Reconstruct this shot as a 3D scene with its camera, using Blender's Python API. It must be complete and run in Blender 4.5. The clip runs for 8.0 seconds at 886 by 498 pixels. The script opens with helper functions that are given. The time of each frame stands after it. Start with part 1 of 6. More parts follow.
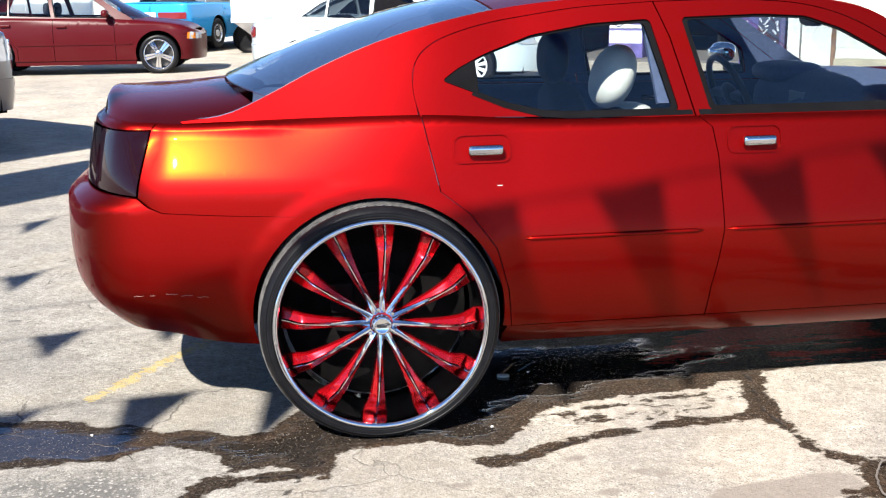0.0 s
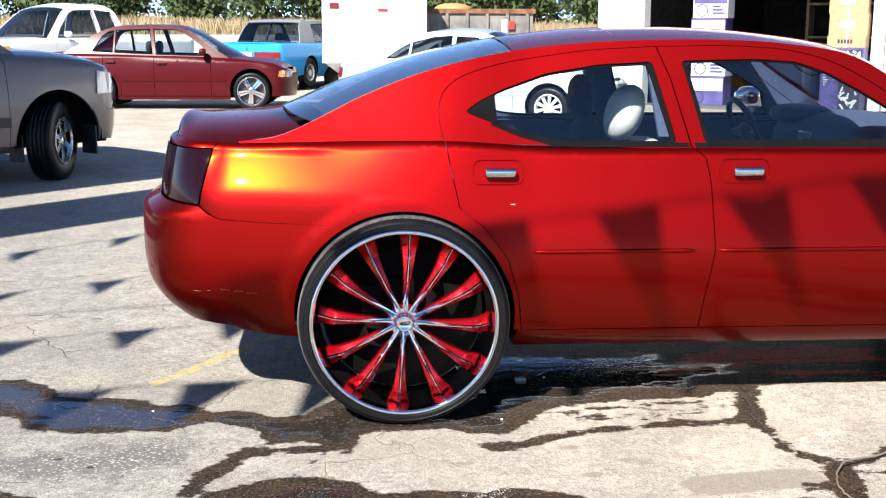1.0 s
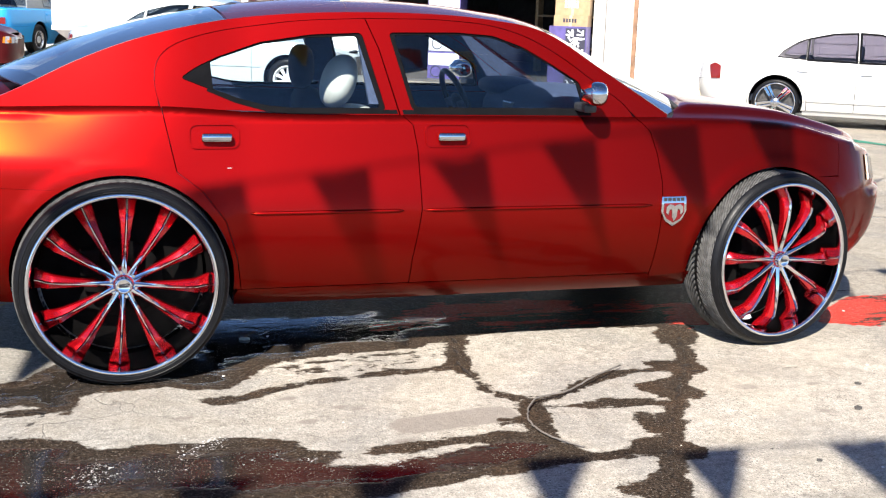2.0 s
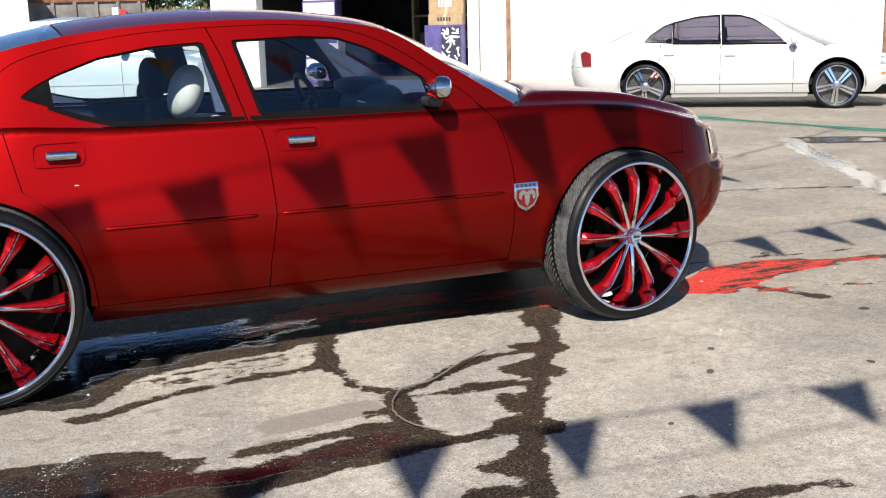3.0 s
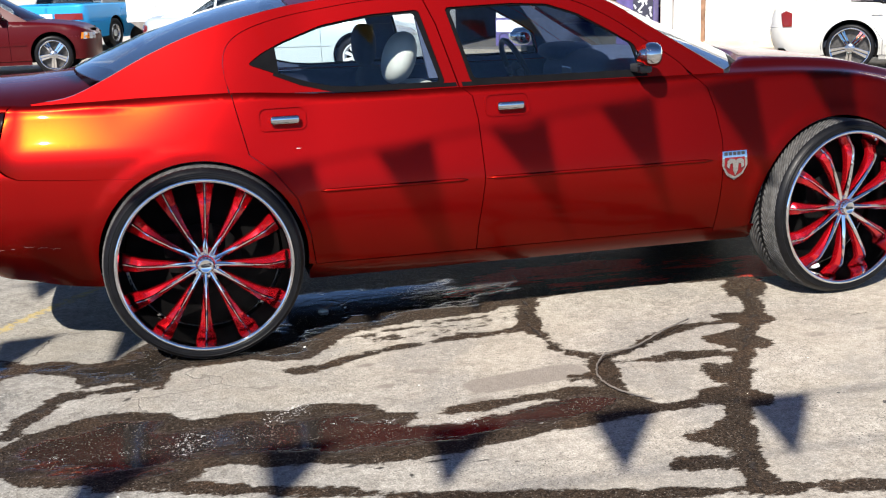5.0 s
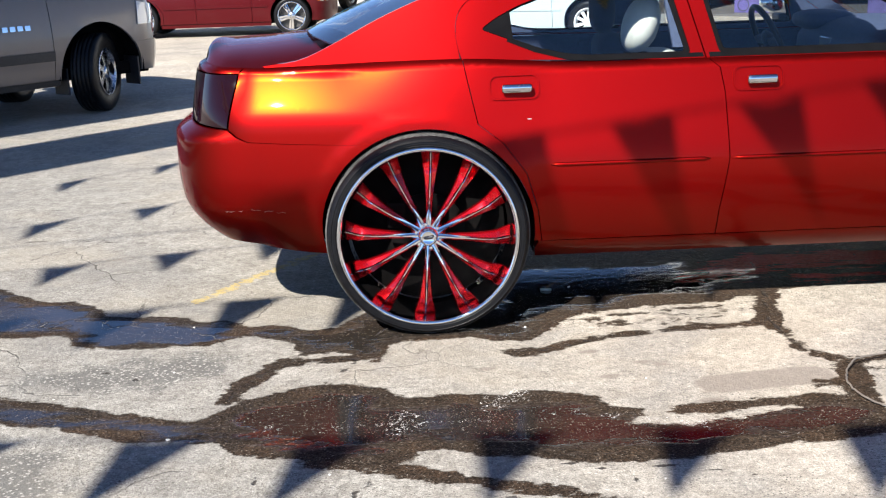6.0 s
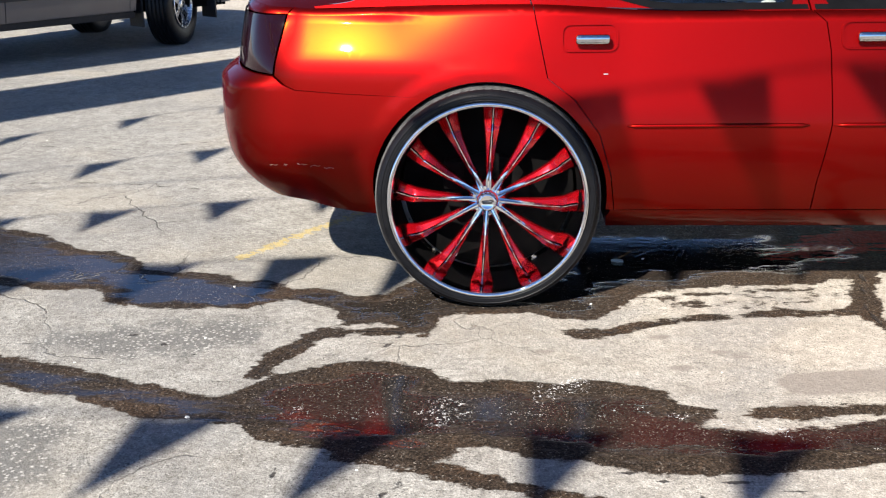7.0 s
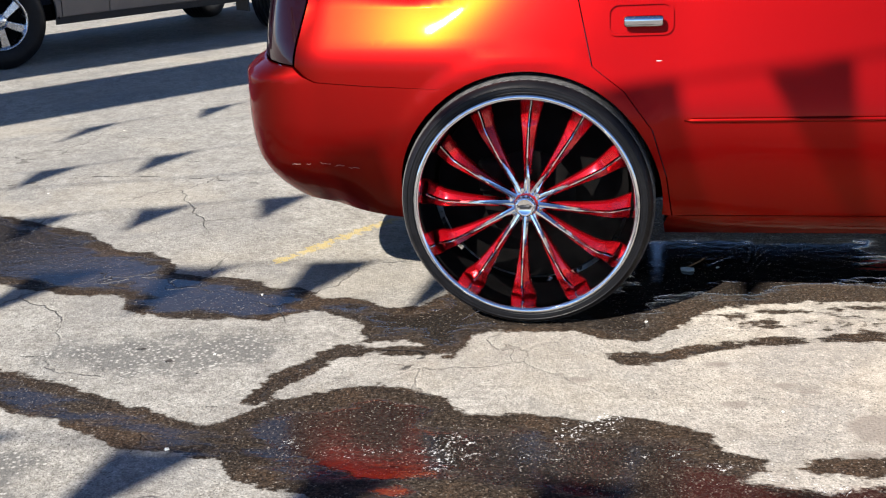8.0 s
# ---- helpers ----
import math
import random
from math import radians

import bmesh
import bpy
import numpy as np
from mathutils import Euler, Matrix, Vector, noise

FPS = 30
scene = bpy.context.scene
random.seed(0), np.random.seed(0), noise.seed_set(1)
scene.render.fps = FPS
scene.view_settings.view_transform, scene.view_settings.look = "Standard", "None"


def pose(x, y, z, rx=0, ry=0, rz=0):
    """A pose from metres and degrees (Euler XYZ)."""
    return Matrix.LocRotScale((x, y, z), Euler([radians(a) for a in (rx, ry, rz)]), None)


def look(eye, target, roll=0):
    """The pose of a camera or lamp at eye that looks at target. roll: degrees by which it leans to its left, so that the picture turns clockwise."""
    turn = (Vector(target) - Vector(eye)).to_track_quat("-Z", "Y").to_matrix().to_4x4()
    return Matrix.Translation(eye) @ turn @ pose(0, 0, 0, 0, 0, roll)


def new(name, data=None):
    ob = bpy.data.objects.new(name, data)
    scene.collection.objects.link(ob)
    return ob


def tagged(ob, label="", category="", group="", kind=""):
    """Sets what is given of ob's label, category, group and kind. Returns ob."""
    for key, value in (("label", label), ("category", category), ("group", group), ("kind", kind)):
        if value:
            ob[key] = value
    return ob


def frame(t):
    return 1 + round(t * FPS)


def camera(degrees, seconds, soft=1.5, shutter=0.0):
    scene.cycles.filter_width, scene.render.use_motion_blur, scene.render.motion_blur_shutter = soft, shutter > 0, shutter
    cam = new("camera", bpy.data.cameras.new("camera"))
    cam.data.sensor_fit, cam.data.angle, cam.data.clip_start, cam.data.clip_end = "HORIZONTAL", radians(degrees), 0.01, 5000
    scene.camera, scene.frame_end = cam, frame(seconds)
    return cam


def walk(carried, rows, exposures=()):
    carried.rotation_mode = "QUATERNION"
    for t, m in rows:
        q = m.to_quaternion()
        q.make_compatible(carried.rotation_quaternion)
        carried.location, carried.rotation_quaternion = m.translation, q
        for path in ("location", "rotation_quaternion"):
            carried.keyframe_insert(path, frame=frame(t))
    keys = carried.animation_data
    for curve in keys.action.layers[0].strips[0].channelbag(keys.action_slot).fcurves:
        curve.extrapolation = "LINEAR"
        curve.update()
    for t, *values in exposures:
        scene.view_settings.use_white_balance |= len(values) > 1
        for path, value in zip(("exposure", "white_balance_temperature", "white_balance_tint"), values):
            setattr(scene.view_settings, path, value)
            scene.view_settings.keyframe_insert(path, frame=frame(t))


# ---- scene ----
cam = camera(43.0, 8.0, soft=1.2)
PATH = [
    (0, (-0.356, -3.776, 1.558), (-0.061, -1.851, 1.103), -0.8),
    (0.5, (-0.315, -4.049, 1.567), (-0.079, -2.118, 1.105), -0.1),
    (1, (-0.156, -4.366, 1.549), (-0.017, -2.407, 1.17), 0.2),
    (1.5, (-0.073, -4.515, 1.56), (0.238, -2.578, 1.168), 1.7),
    (2, (-0.057, -4.626, 1.544), (0.514, -2.755, 1.127), 1.8),
    (3.5, (0.144, -4.793, 1.53), (0.893, -2.984, 1.123), -1.9),
    (4, (0.124, -4.826, 1.535), (0.795, -2.987, 1.124), -2.2),
    (4.2, (0.089, -4.863, 1.538), (0.721, -3.015, 1.108), -1.8),
    (5.3, (-0.086, -4.729, 1.577), (0.254, -2.816, 1.103), -1.8),
    (5.5, (-0.114, -4.667, 1.568), (0.162, -2.744, 1.093), -1.2),
    (6, (-0.039, -4.535, 1.559), (0.003, -2.603, 1.044), -2.1),
    (6.5, (0.054, -4.372, 1.537), (0.02, -2.471, 0.915), -1.9),
    (6.8, (0.042, -4.182, 1.59), (0.025, -2.304, 0.902), -0.7),
    (7, (0.066, -4.1, 1.537), (-0.044, -2.199, 0.924), -1.0),
    (7.5, (0.163, -3.835, 1.533), (-0.002, -1.954, 0.872), -2.3),
    (8, (0.424, -3.603, 1.492), (0.055, -1.744, 0.85), -3.1),
]
walk(cam, [(t, look(eye, target, roll)) for t, eye, target, roll in PATH], exposures=[(0.0, 1.43), (1.5, 1.43), (2.2, 1.25), (3.3, 0.69), (4.2, 0.62), (5.3, 1.16), (6.0, 1.28), (8.0, 1.19)])

# ---- light ----
SUN = Vector((-0.6, -1.0, 1.0)).normalized()
world = bpy.data.worlds.new("sky_world")
scene.world = world
world.use_nodes = True
wn = world.node_tree
sky = wn.nodes.new("ShaderNodeTexSky")
sky.sky_type, sky.sun_disc = "NISHITA", False
sky.sun_elevation = math.asin(SUN.z)
sky.sun_rotation = math.atan2(SUN.x, SUN.y)
sky.air_density, sky.dust_density, sky.ozone_density = 0.85, 0.0, 4.5
sky.altitude = 5000
wn.links.new(sky.outputs[0], wn.nodes["Background"].inputs[0])
wn.nodes["Background"].inputs[1].default_value = 0.10
sun = new("sun", bpy.data.lights.new("sun", "SUN"))
sun.data.energy, sun.data.angle, sun.data.color = 5.0, radians(0.55), (1.0, 0.95, 0.87)
sun.matrix_world = look(SUN * 50, (0, 0, 0))


# ---- materials ----
class Nodes:
    """A material's node tree, with short calls for the nodes in use here."""

    def __init__(self, name):
        self.mat = bpy.data.materials.new(name)
        self.mat.use_nodes = True
        self.tree = self.mat.node_tree
        self.bsdf = self.tree.nodes["Principled BSDF"]
        self.pos = self.tree.nodes.new("ShaderNodeTexCoord").outputs["Object"]

    def put(self, socket, value):
        if isinstance(value, bpy.types.NodeSocket):
            self.tree.links.new(value, socket)
        elif isinstance(value, (tuple, list)) and len(value) == 3 and socket.type == "RGBA":
            socket.default_value = (*value, 1)
        else:
            socket.default_value = value

    def set(self, **kw):
        for key, value in kw.items():
            self.put(self.bsdf.inputs[key.replace("_", " ").title().replace("Ior", "IOR")], value)
        return self

    def noise(self, scale, detail=4.0, rough=0.55, vec=None, stretch=None):
        n = self.tree.nodes.new("ShaderNodeTexNoise")
        n.inputs["Scale"].default_value, n.inputs["Detail"].default_value, n.inputs["Roughness"].default_value = scale, detail, rough
        vec = vec or self.pos
        if stretch:
            m = self.tree.nodes.new("ShaderNodeMapping")
            m.inputs["Scale"].default_value = stretch
            self.tree.links.new(vec, m.inputs[0])
            vec = m.outputs[0]
        self.tree.links.new(vec, n.inputs["Vector"])
        return n.outputs[0]

    def warped(self, scale, amount):
        """The place, pushed about by noise."""
        n = self.tree.nodes.new("ShaderNodeTexNoise")
        n.inputs["Scale"].default_value, n.inputs["Detail"].default_value = scale, 4
        self.tree.links.new(self.pos, n.inputs["Vector"])
        m = self.tree.nodes.new("ShaderNodeVectorMath")
        m.operation = "MULTIPLY_ADD"
        self.tree.links.new(n.outputs[1], m.inputs[0])
        m.inputs[1].default_value = (amount,) * 3
        self.tree.links.new(self.pos, m.inputs[2])
        return m.outputs[0]

    def voronoi(self, scale, feature="F1", out=0, randomness=1.0, vec=None):
        n = self.tree.nodes.new("ShaderNodeTexVoronoi")
        n.feature = feature
        n.inputs["Scale"].default_value = scale
        n.inputs["Randomness"].default_value = randomness
        self.tree.links.new(vec or self.pos, n.inputs["Vector"])
        return n.outputs[out]

    def math(self, op, a, b=0.0, clamp=False):
        n = self.tree.nodes.new("ShaderNodeMath")
        n.operation, n.use_clamp = op, clamp
        self.put(n.inputs[0], a)
        self.put(n.inputs[1], b)
        return n.outputs[0]

    def band(self, value, low, high, to_low=0.0, to_high=1.0):
        n = self.tree.nodes.new("ShaderNodeMapRange")
        n.interpolation_type = "SMOOTHSTEP"
        for k, v in enumerate((value, low, high, to_low, to_high)):
            self.put(n.inputs[k], v)
        return n.outputs[0]

    def mix(self, fac, a, b, kind="MIX"):
        n = self.tree.nodes.new("ShaderNodeMix")
        n.data_type, n.blend_type = "RGBA", kind
        self.put(n.inputs[0], fac)
        self.put(n.inputs[6], a)
        self.put(n.inputs[7], b)
        return n.outputs[2]

    def attr(self, name):
        n = self.tree.nodes.new("ShaderNodeAttribute")
        n.attribute_name = name
        return n.outputs["Fac"]

    def object_random(self):
        return self.tree.nodes.new("ShaderNodeObjectInfo").outputs["Random"]

    def bump(self, height, strength=0.3, distance=0.01):
        n = self.tree.nodes.new("ShaderNodeBump")
        n.inputs["Strength"].default_value, n.inputs["Distance"].default_value = strength, distance
        self.put(n.inputs["Height"], height)
        self.tree.links.new(n.outputs[0], self.bsdf.inputs["Normal"])
        return self


def plain(name, colour, rough=0.5, metal=0.0, vary=0.15, scale=12.0, bump=0.0, coat=0.0, spec=0.5):
    """A surface of one colour with faint blotches, grain and uneven gloss."""
    n = Nodes(name)
    mix = n.mix(n.band(n.noise(scale), 0.3, 0.7), tuple(c * (1 - vary) for c in colour), tuple(min(1, c * (1 + vary)) for c in colour))
    n.set(base_color=mix, metallic=metal, roughness=n.band(n.noise(scale * 2.3), 0.3, 0.7, rough * 0.85, min(1, rough * 1.15)), coat_weight=coat, specular_ior_level=spec)
    if bump:
        n.bump(n.noise(scale * 12), bump, 0.004)
    return n.mat


def paint(name, colour, metal=0.0, rough=0.35, dust=0.04, coat=1.0, coat_ior=1.3):
    """Clear-coated car paint with a fine flake, orange peel and a little dust."""
    n = Nodes(name)
    flake = n.noise(900, 1.0)
    tone = n.mix(n.band(flake, 0.3, 0.7), tuple(c * 0.86 for c in colour), tuple(min(1, c * 1.12) for c in colour))
    tone = n.mix(n.band(n.noise(2.2), 0.45, 0.8, 0.0, dust), tone, (0.45, 0.40, 0.34))
    n.set(base_color=tone, metallic=metal, roughness=rough, specular_ior_level=0.2, coat_weight=coat, coat_ior=coat_ior, coat_roughness=n.band(n.noise(6), 0.3, 0.8, 0.015, 0.06))
    n.bump(n.noise(260, 2.0), 0.012, 0.001)
    return n.mat


def glass(name, tint=(0.80, 0.86, 0.86), ior=1.75):
    """A thin pane: clear or tinted straight through, with mirror gloss that grows at a slant."""
    n = Nodes(name)
    through_it = n.tree.nodes.new("ShaderNodeBsdfTransparent")
    through_it.inputs[0].default_value = (*tint, 1)
    gloss = n.tree.nodes.new("ShaderNodeBsdfGlossy")
    gloss.inputs["Roughness"].default_value = 0.01
    slant = n.tree.nodes.new("ShaderNodeLayerWeight")
    slant.inputs[0].default_value = 0.5
    least = ((ior - 1) / (ior + 1)) ** 2
    share = n.math("ADD", least, n.math("MULTIPLY", n.math("POWER", slant.outputs["Facing"], 5.0), 1 - least))
    both = n.tree.nodes.new("ShaderNodeMixShader")
    for a, b in ((share, both.inputs[0]), (through_it.outputs[0], both.inputs[1]), (gloss.outputs[0], both.inputs[2])):
        n.tree.links.new(a, b)
    n.tree.links.new(both.outputs[0], n.tree.nodes["Material Output"].inputs[0])
    return n.mat


def candy_paint():
    """Candy red over gold flake: deep red all over, with a golden flash towards the sun's mirror image."""
    n = Nodes("candy_red_paint")
    flake = n.noise(900, 1.0)
    tone = n.mix(n.band(flake, 0.3, 0.7), (0.016, 0.0002, 0.0002), (0.026, 0.0004, 0.0003))
    n.set(base_color=tone, metallic=0.0, roughness=0.42, specular_ior_level=0.02, coat_weight=0.08, coat_tint=(0.8, 0.3, 0.3), coat_ior=1.2, coat_roughness=n.band(n.noise(6), 0.3, 0.8, 0.012, 0.035))
    n.bump(n.noise(260, 2.0), 0.012, 0.001)
    gold = n.tree.nodes.new("ShaderNodeBsdfGlossy")
    gold.inputs["Color"].default_value, gold.inputs["Roughness"].default_value = (1.0, 0.42, 0.0, 1), 0.25
    both = n.tree.nodes.new("ShaderNodeMixShader")
    both.inputs[0].default_value = 0.0125
    n.tree.links.new(n.bsdf.outputs[0], both.inputs[1])
    n.tree.links.new(gold.outputs[0], both.inputs[2])
    # the red flake's own wide sheen, drowned by the candy coat at a slant
    sheen = n.tree.nodes.new("ShaderNodeBsdfGlossy")
    sheen.inputs["Color"].default_value, sheen.inputs["Roughness"].default_value = (1.0, 0.006, 0.014, 1), 0.48
    second = n.tree.nodes.new("ShaderNodeMixShader")
    slant = n.tree.nodes.new("ShaderNodeLayerWeight")
    slant.inputs[0].default_value = 0.5
    n.put(second.inputs[0], n.math("ADD", n.math("ADD", 0.04, n.math("MULTIPLY", n.math("POWER", slant.outputs["Facing"], 5.0), 0.3)), n.math("MULTIPLY", n.math("POWER", n.math("SUBTRACT", 1.0, slant.outputs["Facing"]), 4.0), 0.215)))
    n.tree.links.new(both.outputs[0], second.inputs[1])
    n.tree.links.new(sheen.outputs[0], second.inputs[2])
    # the thick lacquer mirrors the sky at a slant
    lacquer = n.tree.nodes.new("ShaderNodeBsdfGlossy")
    lacquer.inputs["Roughness"].default_value = 0.02
    top = n.tree.nodes.new("ShaderNodeMixShader")
    n.put(top.inputs[0], n.math("ADD", 0.004, n.math("MULTIPLY", n.math("POWER", slant.outputs["Facing"], 5.0), 0.62)))
    n.tree.links.new(second.outputs[0], top.inputs[1])
    n.tree.links.new(lacquer.outputs[0], top.inputs[2])
    n.tree.links.new(top.outputs[0], n.tree.nodes["Material Output"].inputs[0])
    return n.mat


CANDY = candy_paint()
CHROME = plain("chrome", (0.72, 0.73, 0.75), 0.03, 1.0, 0.03, 30)
DEEPRED = paint("deep_red_enamel", (0.14, 0.004, 0.006), 0.0, 0.3, 0.0)
DARKCHROME = plain("shaded_chrome", (0.50, 0.51, 0.53), 0.05, 1.0, 0.03, 30)
WHEEL_RED = paint("wheel_red", (0.50, 0.004, 0.010), 0.70, 0.17, 0.0, 1.0, 1.5)
RUBBER = plain("tyre_rubber", (0.005, 0.005, 0.006), 0.42, 0.0, 0.3, 25, 0.1, spec=0.22)
TREAD = plain("dusty_tread_rubber", (0.075, 0.073, 0.070), 0.8, 0.0, 0.35, 30, 0.2, spec=0.3)
BLACK = plain("black_plastic", (0.018, 0.018, 0.02), 0.5, 0.0, 0.2, 40, 0.1)
SEAL = plain("window_seal", (0.006, 0.006, 0.007), 0.85, spec=0.03)
UNDER = plain("underbody", (0.006, 0.0055, 0.0055), 0.9, 0.0, 0.3, 10, spec=0.03)
CLOTH = plain("dark_seat_cloth", (0.016, 0.020, 0.030), 0.85, 0.0, 0.25, 60, 0.3, spec=0.2)
GREYCLOTH = plain("pale_seat_leather", (0.42, 0.44, 0.41), 0.55, 0.0, 0.08, 20, 0.15)
DASH = plain("dashboard_vinyl", (0.045, 0.062, 0.115), 0.6, 0.0, 0.15, 50, 0.2, spec=0.3)
SMOKED = paint("smoked_lens", (0.010, 0.002, 0.004), 0.0, 0.06, 0.0, 0.25)
REDLENS = paint("red_lens", (0.16, 0.014, 0.012), 0.0, 0.15, 0.0)
AMBER = paint("amber_lens", (0.75, 0.22, 0.02), 0.0, 0.15, 0.0)
NOSELENS = plain("dim_amber_lens", (0.10, 0.042, 0.022), 0.3, 0.0, 0.3, 30, spec=0.25)
CLEARLENS = paint("clear_lens", (0.42, 0.43, 0.45), 0.4, 0.15, 0.0)
STEEL = plain("brake_steel", (0.10, 0.095, 0.09), 0.5, 1.0, 0.3, 40)
ALLOY = plain("wheel_alloy", (0.55, 0.56, 0.58), 0.25, 1.0, 0.1, 20)
COVER = plain("wheel_cover_plastic", (0.62, 0.63, 0.64), 0.35, 0.0, 0.06, 20)
PANE = glass("car_glass", (0.90, 0.95, 0.96), 1.62)
SCREEN = glass("screen_glass", (0.70, 0.79, 0.82), 4.6)
LILACPANE = glass("lilac_tinted_glass", (0.40, 0.38, 0.44), 1.6)
DARKPANE = glass("tinted_glass", (0.32, 0.37, 0.42))
MAROON = paint("maroon_paint", (0.062, 0.002, 0.004), 0.0, 0.32, 0.01, 0.12)
BLUE = paint("bright_blue_paint", (0.02, 0.27, 0.60), 0.1, 0.35)
TAUPE = paint("taupe_paint", (0.165, 0.148, 0.140), 0.35, 0.35, 0.12)
WHITEP = paint("white_car_paint", (0.78, 0.78, 0.76), 0.0, 0.4, 0.06)
PEARL = paint("pearl_white_paint", (0.66, 0.66, 0.635), 0.15, 0.35, 0.05)
ICE = paint("pale_silver_blue_paint", (0.52, 0.60, 0.63), 0.35, 0.35, 0.05)
VINYL = plain("grey_vinyl_roof", (0.16, 0.17, 0.18), 0.75, 0.0, 0.15, 30, 0.3)
PLATE = plain("plate_white", (0.72, 0.72, 0.68), 0.5)


# ---- mesh helpers ----
def part(name, bm, material, parent=None, label=""):
    me = bpy.data.meshes.new(name)
    bm.normal_update()
    bm.to_mesh(me)
    bm.free()
    me.materials.append(material)
    ob = new(name, me)
    if parent is not None:
        ob.parent = parent
    if label:
        ob["label"] = label
    return ob


def thing(name, m, label, category, group="", kind=""):
    ob = new(name)
    ob.matrix_world = m
    ob.empty_display_size = 0.2
    return tagged(ob, label, category, group, kind)


def box(bm, x0, y0, z0, x1, y1, z1, bevel=0.0):
    r = bmesh.ops.create_cube(bm, size=1.0)
    for v in r["verts"]:
        v.co = ((x0 + x1) / 2 + v.co.x * (x1 - x0), (y0 + y1) / 2 + v.co.y * (y1 - y0), (z0 + z1) / 2 + v.co.z * (z1 - z0))
    if bevel:
        edges = {e for v in r["verts"] for e in v.link_edges}
        bmesh.ops.bevel(bm, geom=list(edges), offset=bevel, segments=2, affect="EDGES", profile=0.6)
    return bm


def cube(x0, y0, z0, x1, y1, z1, bevel=0.0):
    return box(bmesh.new(), x0, y0, z0, x1, y1, z1, bevel)


def lathe(profile, steps=48, axis="y", closed=False):
    """Turns (radius, along) pairs about the axis; faces smooth."""
    bm = bmesh.new()
    rings = []
    for k in range(steps):
        a = 2 * math.pi * k / steps
        c, s = math.cos(a), math.sin(a)
        rings.append([bm.verts.new((r * c, h, r * s) if axis == "y" else (r * c, r * s, h)) for r, h in profile])
    n = len(profile)
    for k in range(steps):
        p, q = rings[k], rings[(k + 1) % steps]
        for j in range(n if closed else n - 1):
            f = bm.faces.new((p[j], p[(j + 1) % n], q[(j + 1) % n], q[j]))
            f.smooth = True
    bmesh.ops.remove_doubles(bm, verts=bm.verts, dist=1e-5)
    bmesh.ops.recalc_face_normals(bm, faces=bm.faces)
    return bm


def tube(points, radius, steps=8, bm=None, caps=True):
    """A round bar through the points; radius may be one per point."""
    bm = bm or bmesh.new()
    pts = [Vector(p) for p in points]
    rad = radius if isinstance(radius, (list, tuple)) else [radius] * len(pts)
    rings, up = [], Vector((0.13, 0.21, 0.97))
    for k, p in enumerate(pts):
        d = (pts[min(k + 1, len(pts) - 1)] - pts[max(k - 1, 0)]).normalized()
        a = d.cross(up)
        if a.length < 0.1:
            a = d.cross(Vector((1, 0, 0)))
        a.normalize()
        b = d.cross(a)
        rings.append([bm.verts.new(p + rad[k] * (math.cos(t) * a + math.sin(t) * b)) for t in (2 * math.pi * j / steps for j in range(steps))])
    for p, q in zip(rings, rings[1:]):
        for j in range(steps):
            f = bm.faces.new((p[j], p[(j + 1) % steps], q[(j + 1) % steps], q[j]))
            f.smooth = True
    if caps:
        bm.faces.new(rings[0][::-1])
        bm.faces.new(rings[-1])
    return bm


def blob(bm, centre, size, seg=16, rings=10, power=1.0):
    """A rounded cushion: a ball with flattened or fuller sides."""
    r = bmesh.ops.create_uvsphere(bm, u_segments=seg, v_segments=rings, radius=1.0)
    for v in r["verts"]:
        v.co = Vector([centre[k] + size[k] * math.copysign(abs(v.co[k]) ** power, v.co[k]) for k in range(3)])
        for f in v.link_faces:
            f.smooth = True
    return bm


def grid_sheet(fn, nu, nv):
    """A smooth sheet from fn(a, b), with a and b from 0 to 1."""
    bm = bmesh.new()
    vs = [[bm.verts.new(fn(i / nu, j / nv)) for j in range(nv + 1)] for i in range(nu + 1)]
    for i in range(nu):
        for j in range(nv):
            bm.faces.new((vs[i][j], vs[i + 1][j], vs[i + 1][j + 1], vs[i][j + 1])).smooth = True
    bmesh.ops.remove_doubles(bm, verts=bm.verts, dist=1e-4)
    bmesh.ops.recalc_face_normals(bm, faces=bm.faces)
    return bm


def rim_edges(bm, shift):
    """Gives a sheet a folded edge: its border runs on by shift(vertex)."""
    border = [e for e in bm.edges if e.is_boundary]
    for e in border:
        e.smooth = False
    r = bmesh.ops.extrude_edge_only(bm, edges=border)
    for v in [g for g in r["geom"] if isinstance(g, bmesh.types.BMVert)]:
        v.co = v.co + shift(v)
    for f in [g for g in r["geom"] if isinstance(g, bmesh.types.BMFace)]:
        f.smooth = False


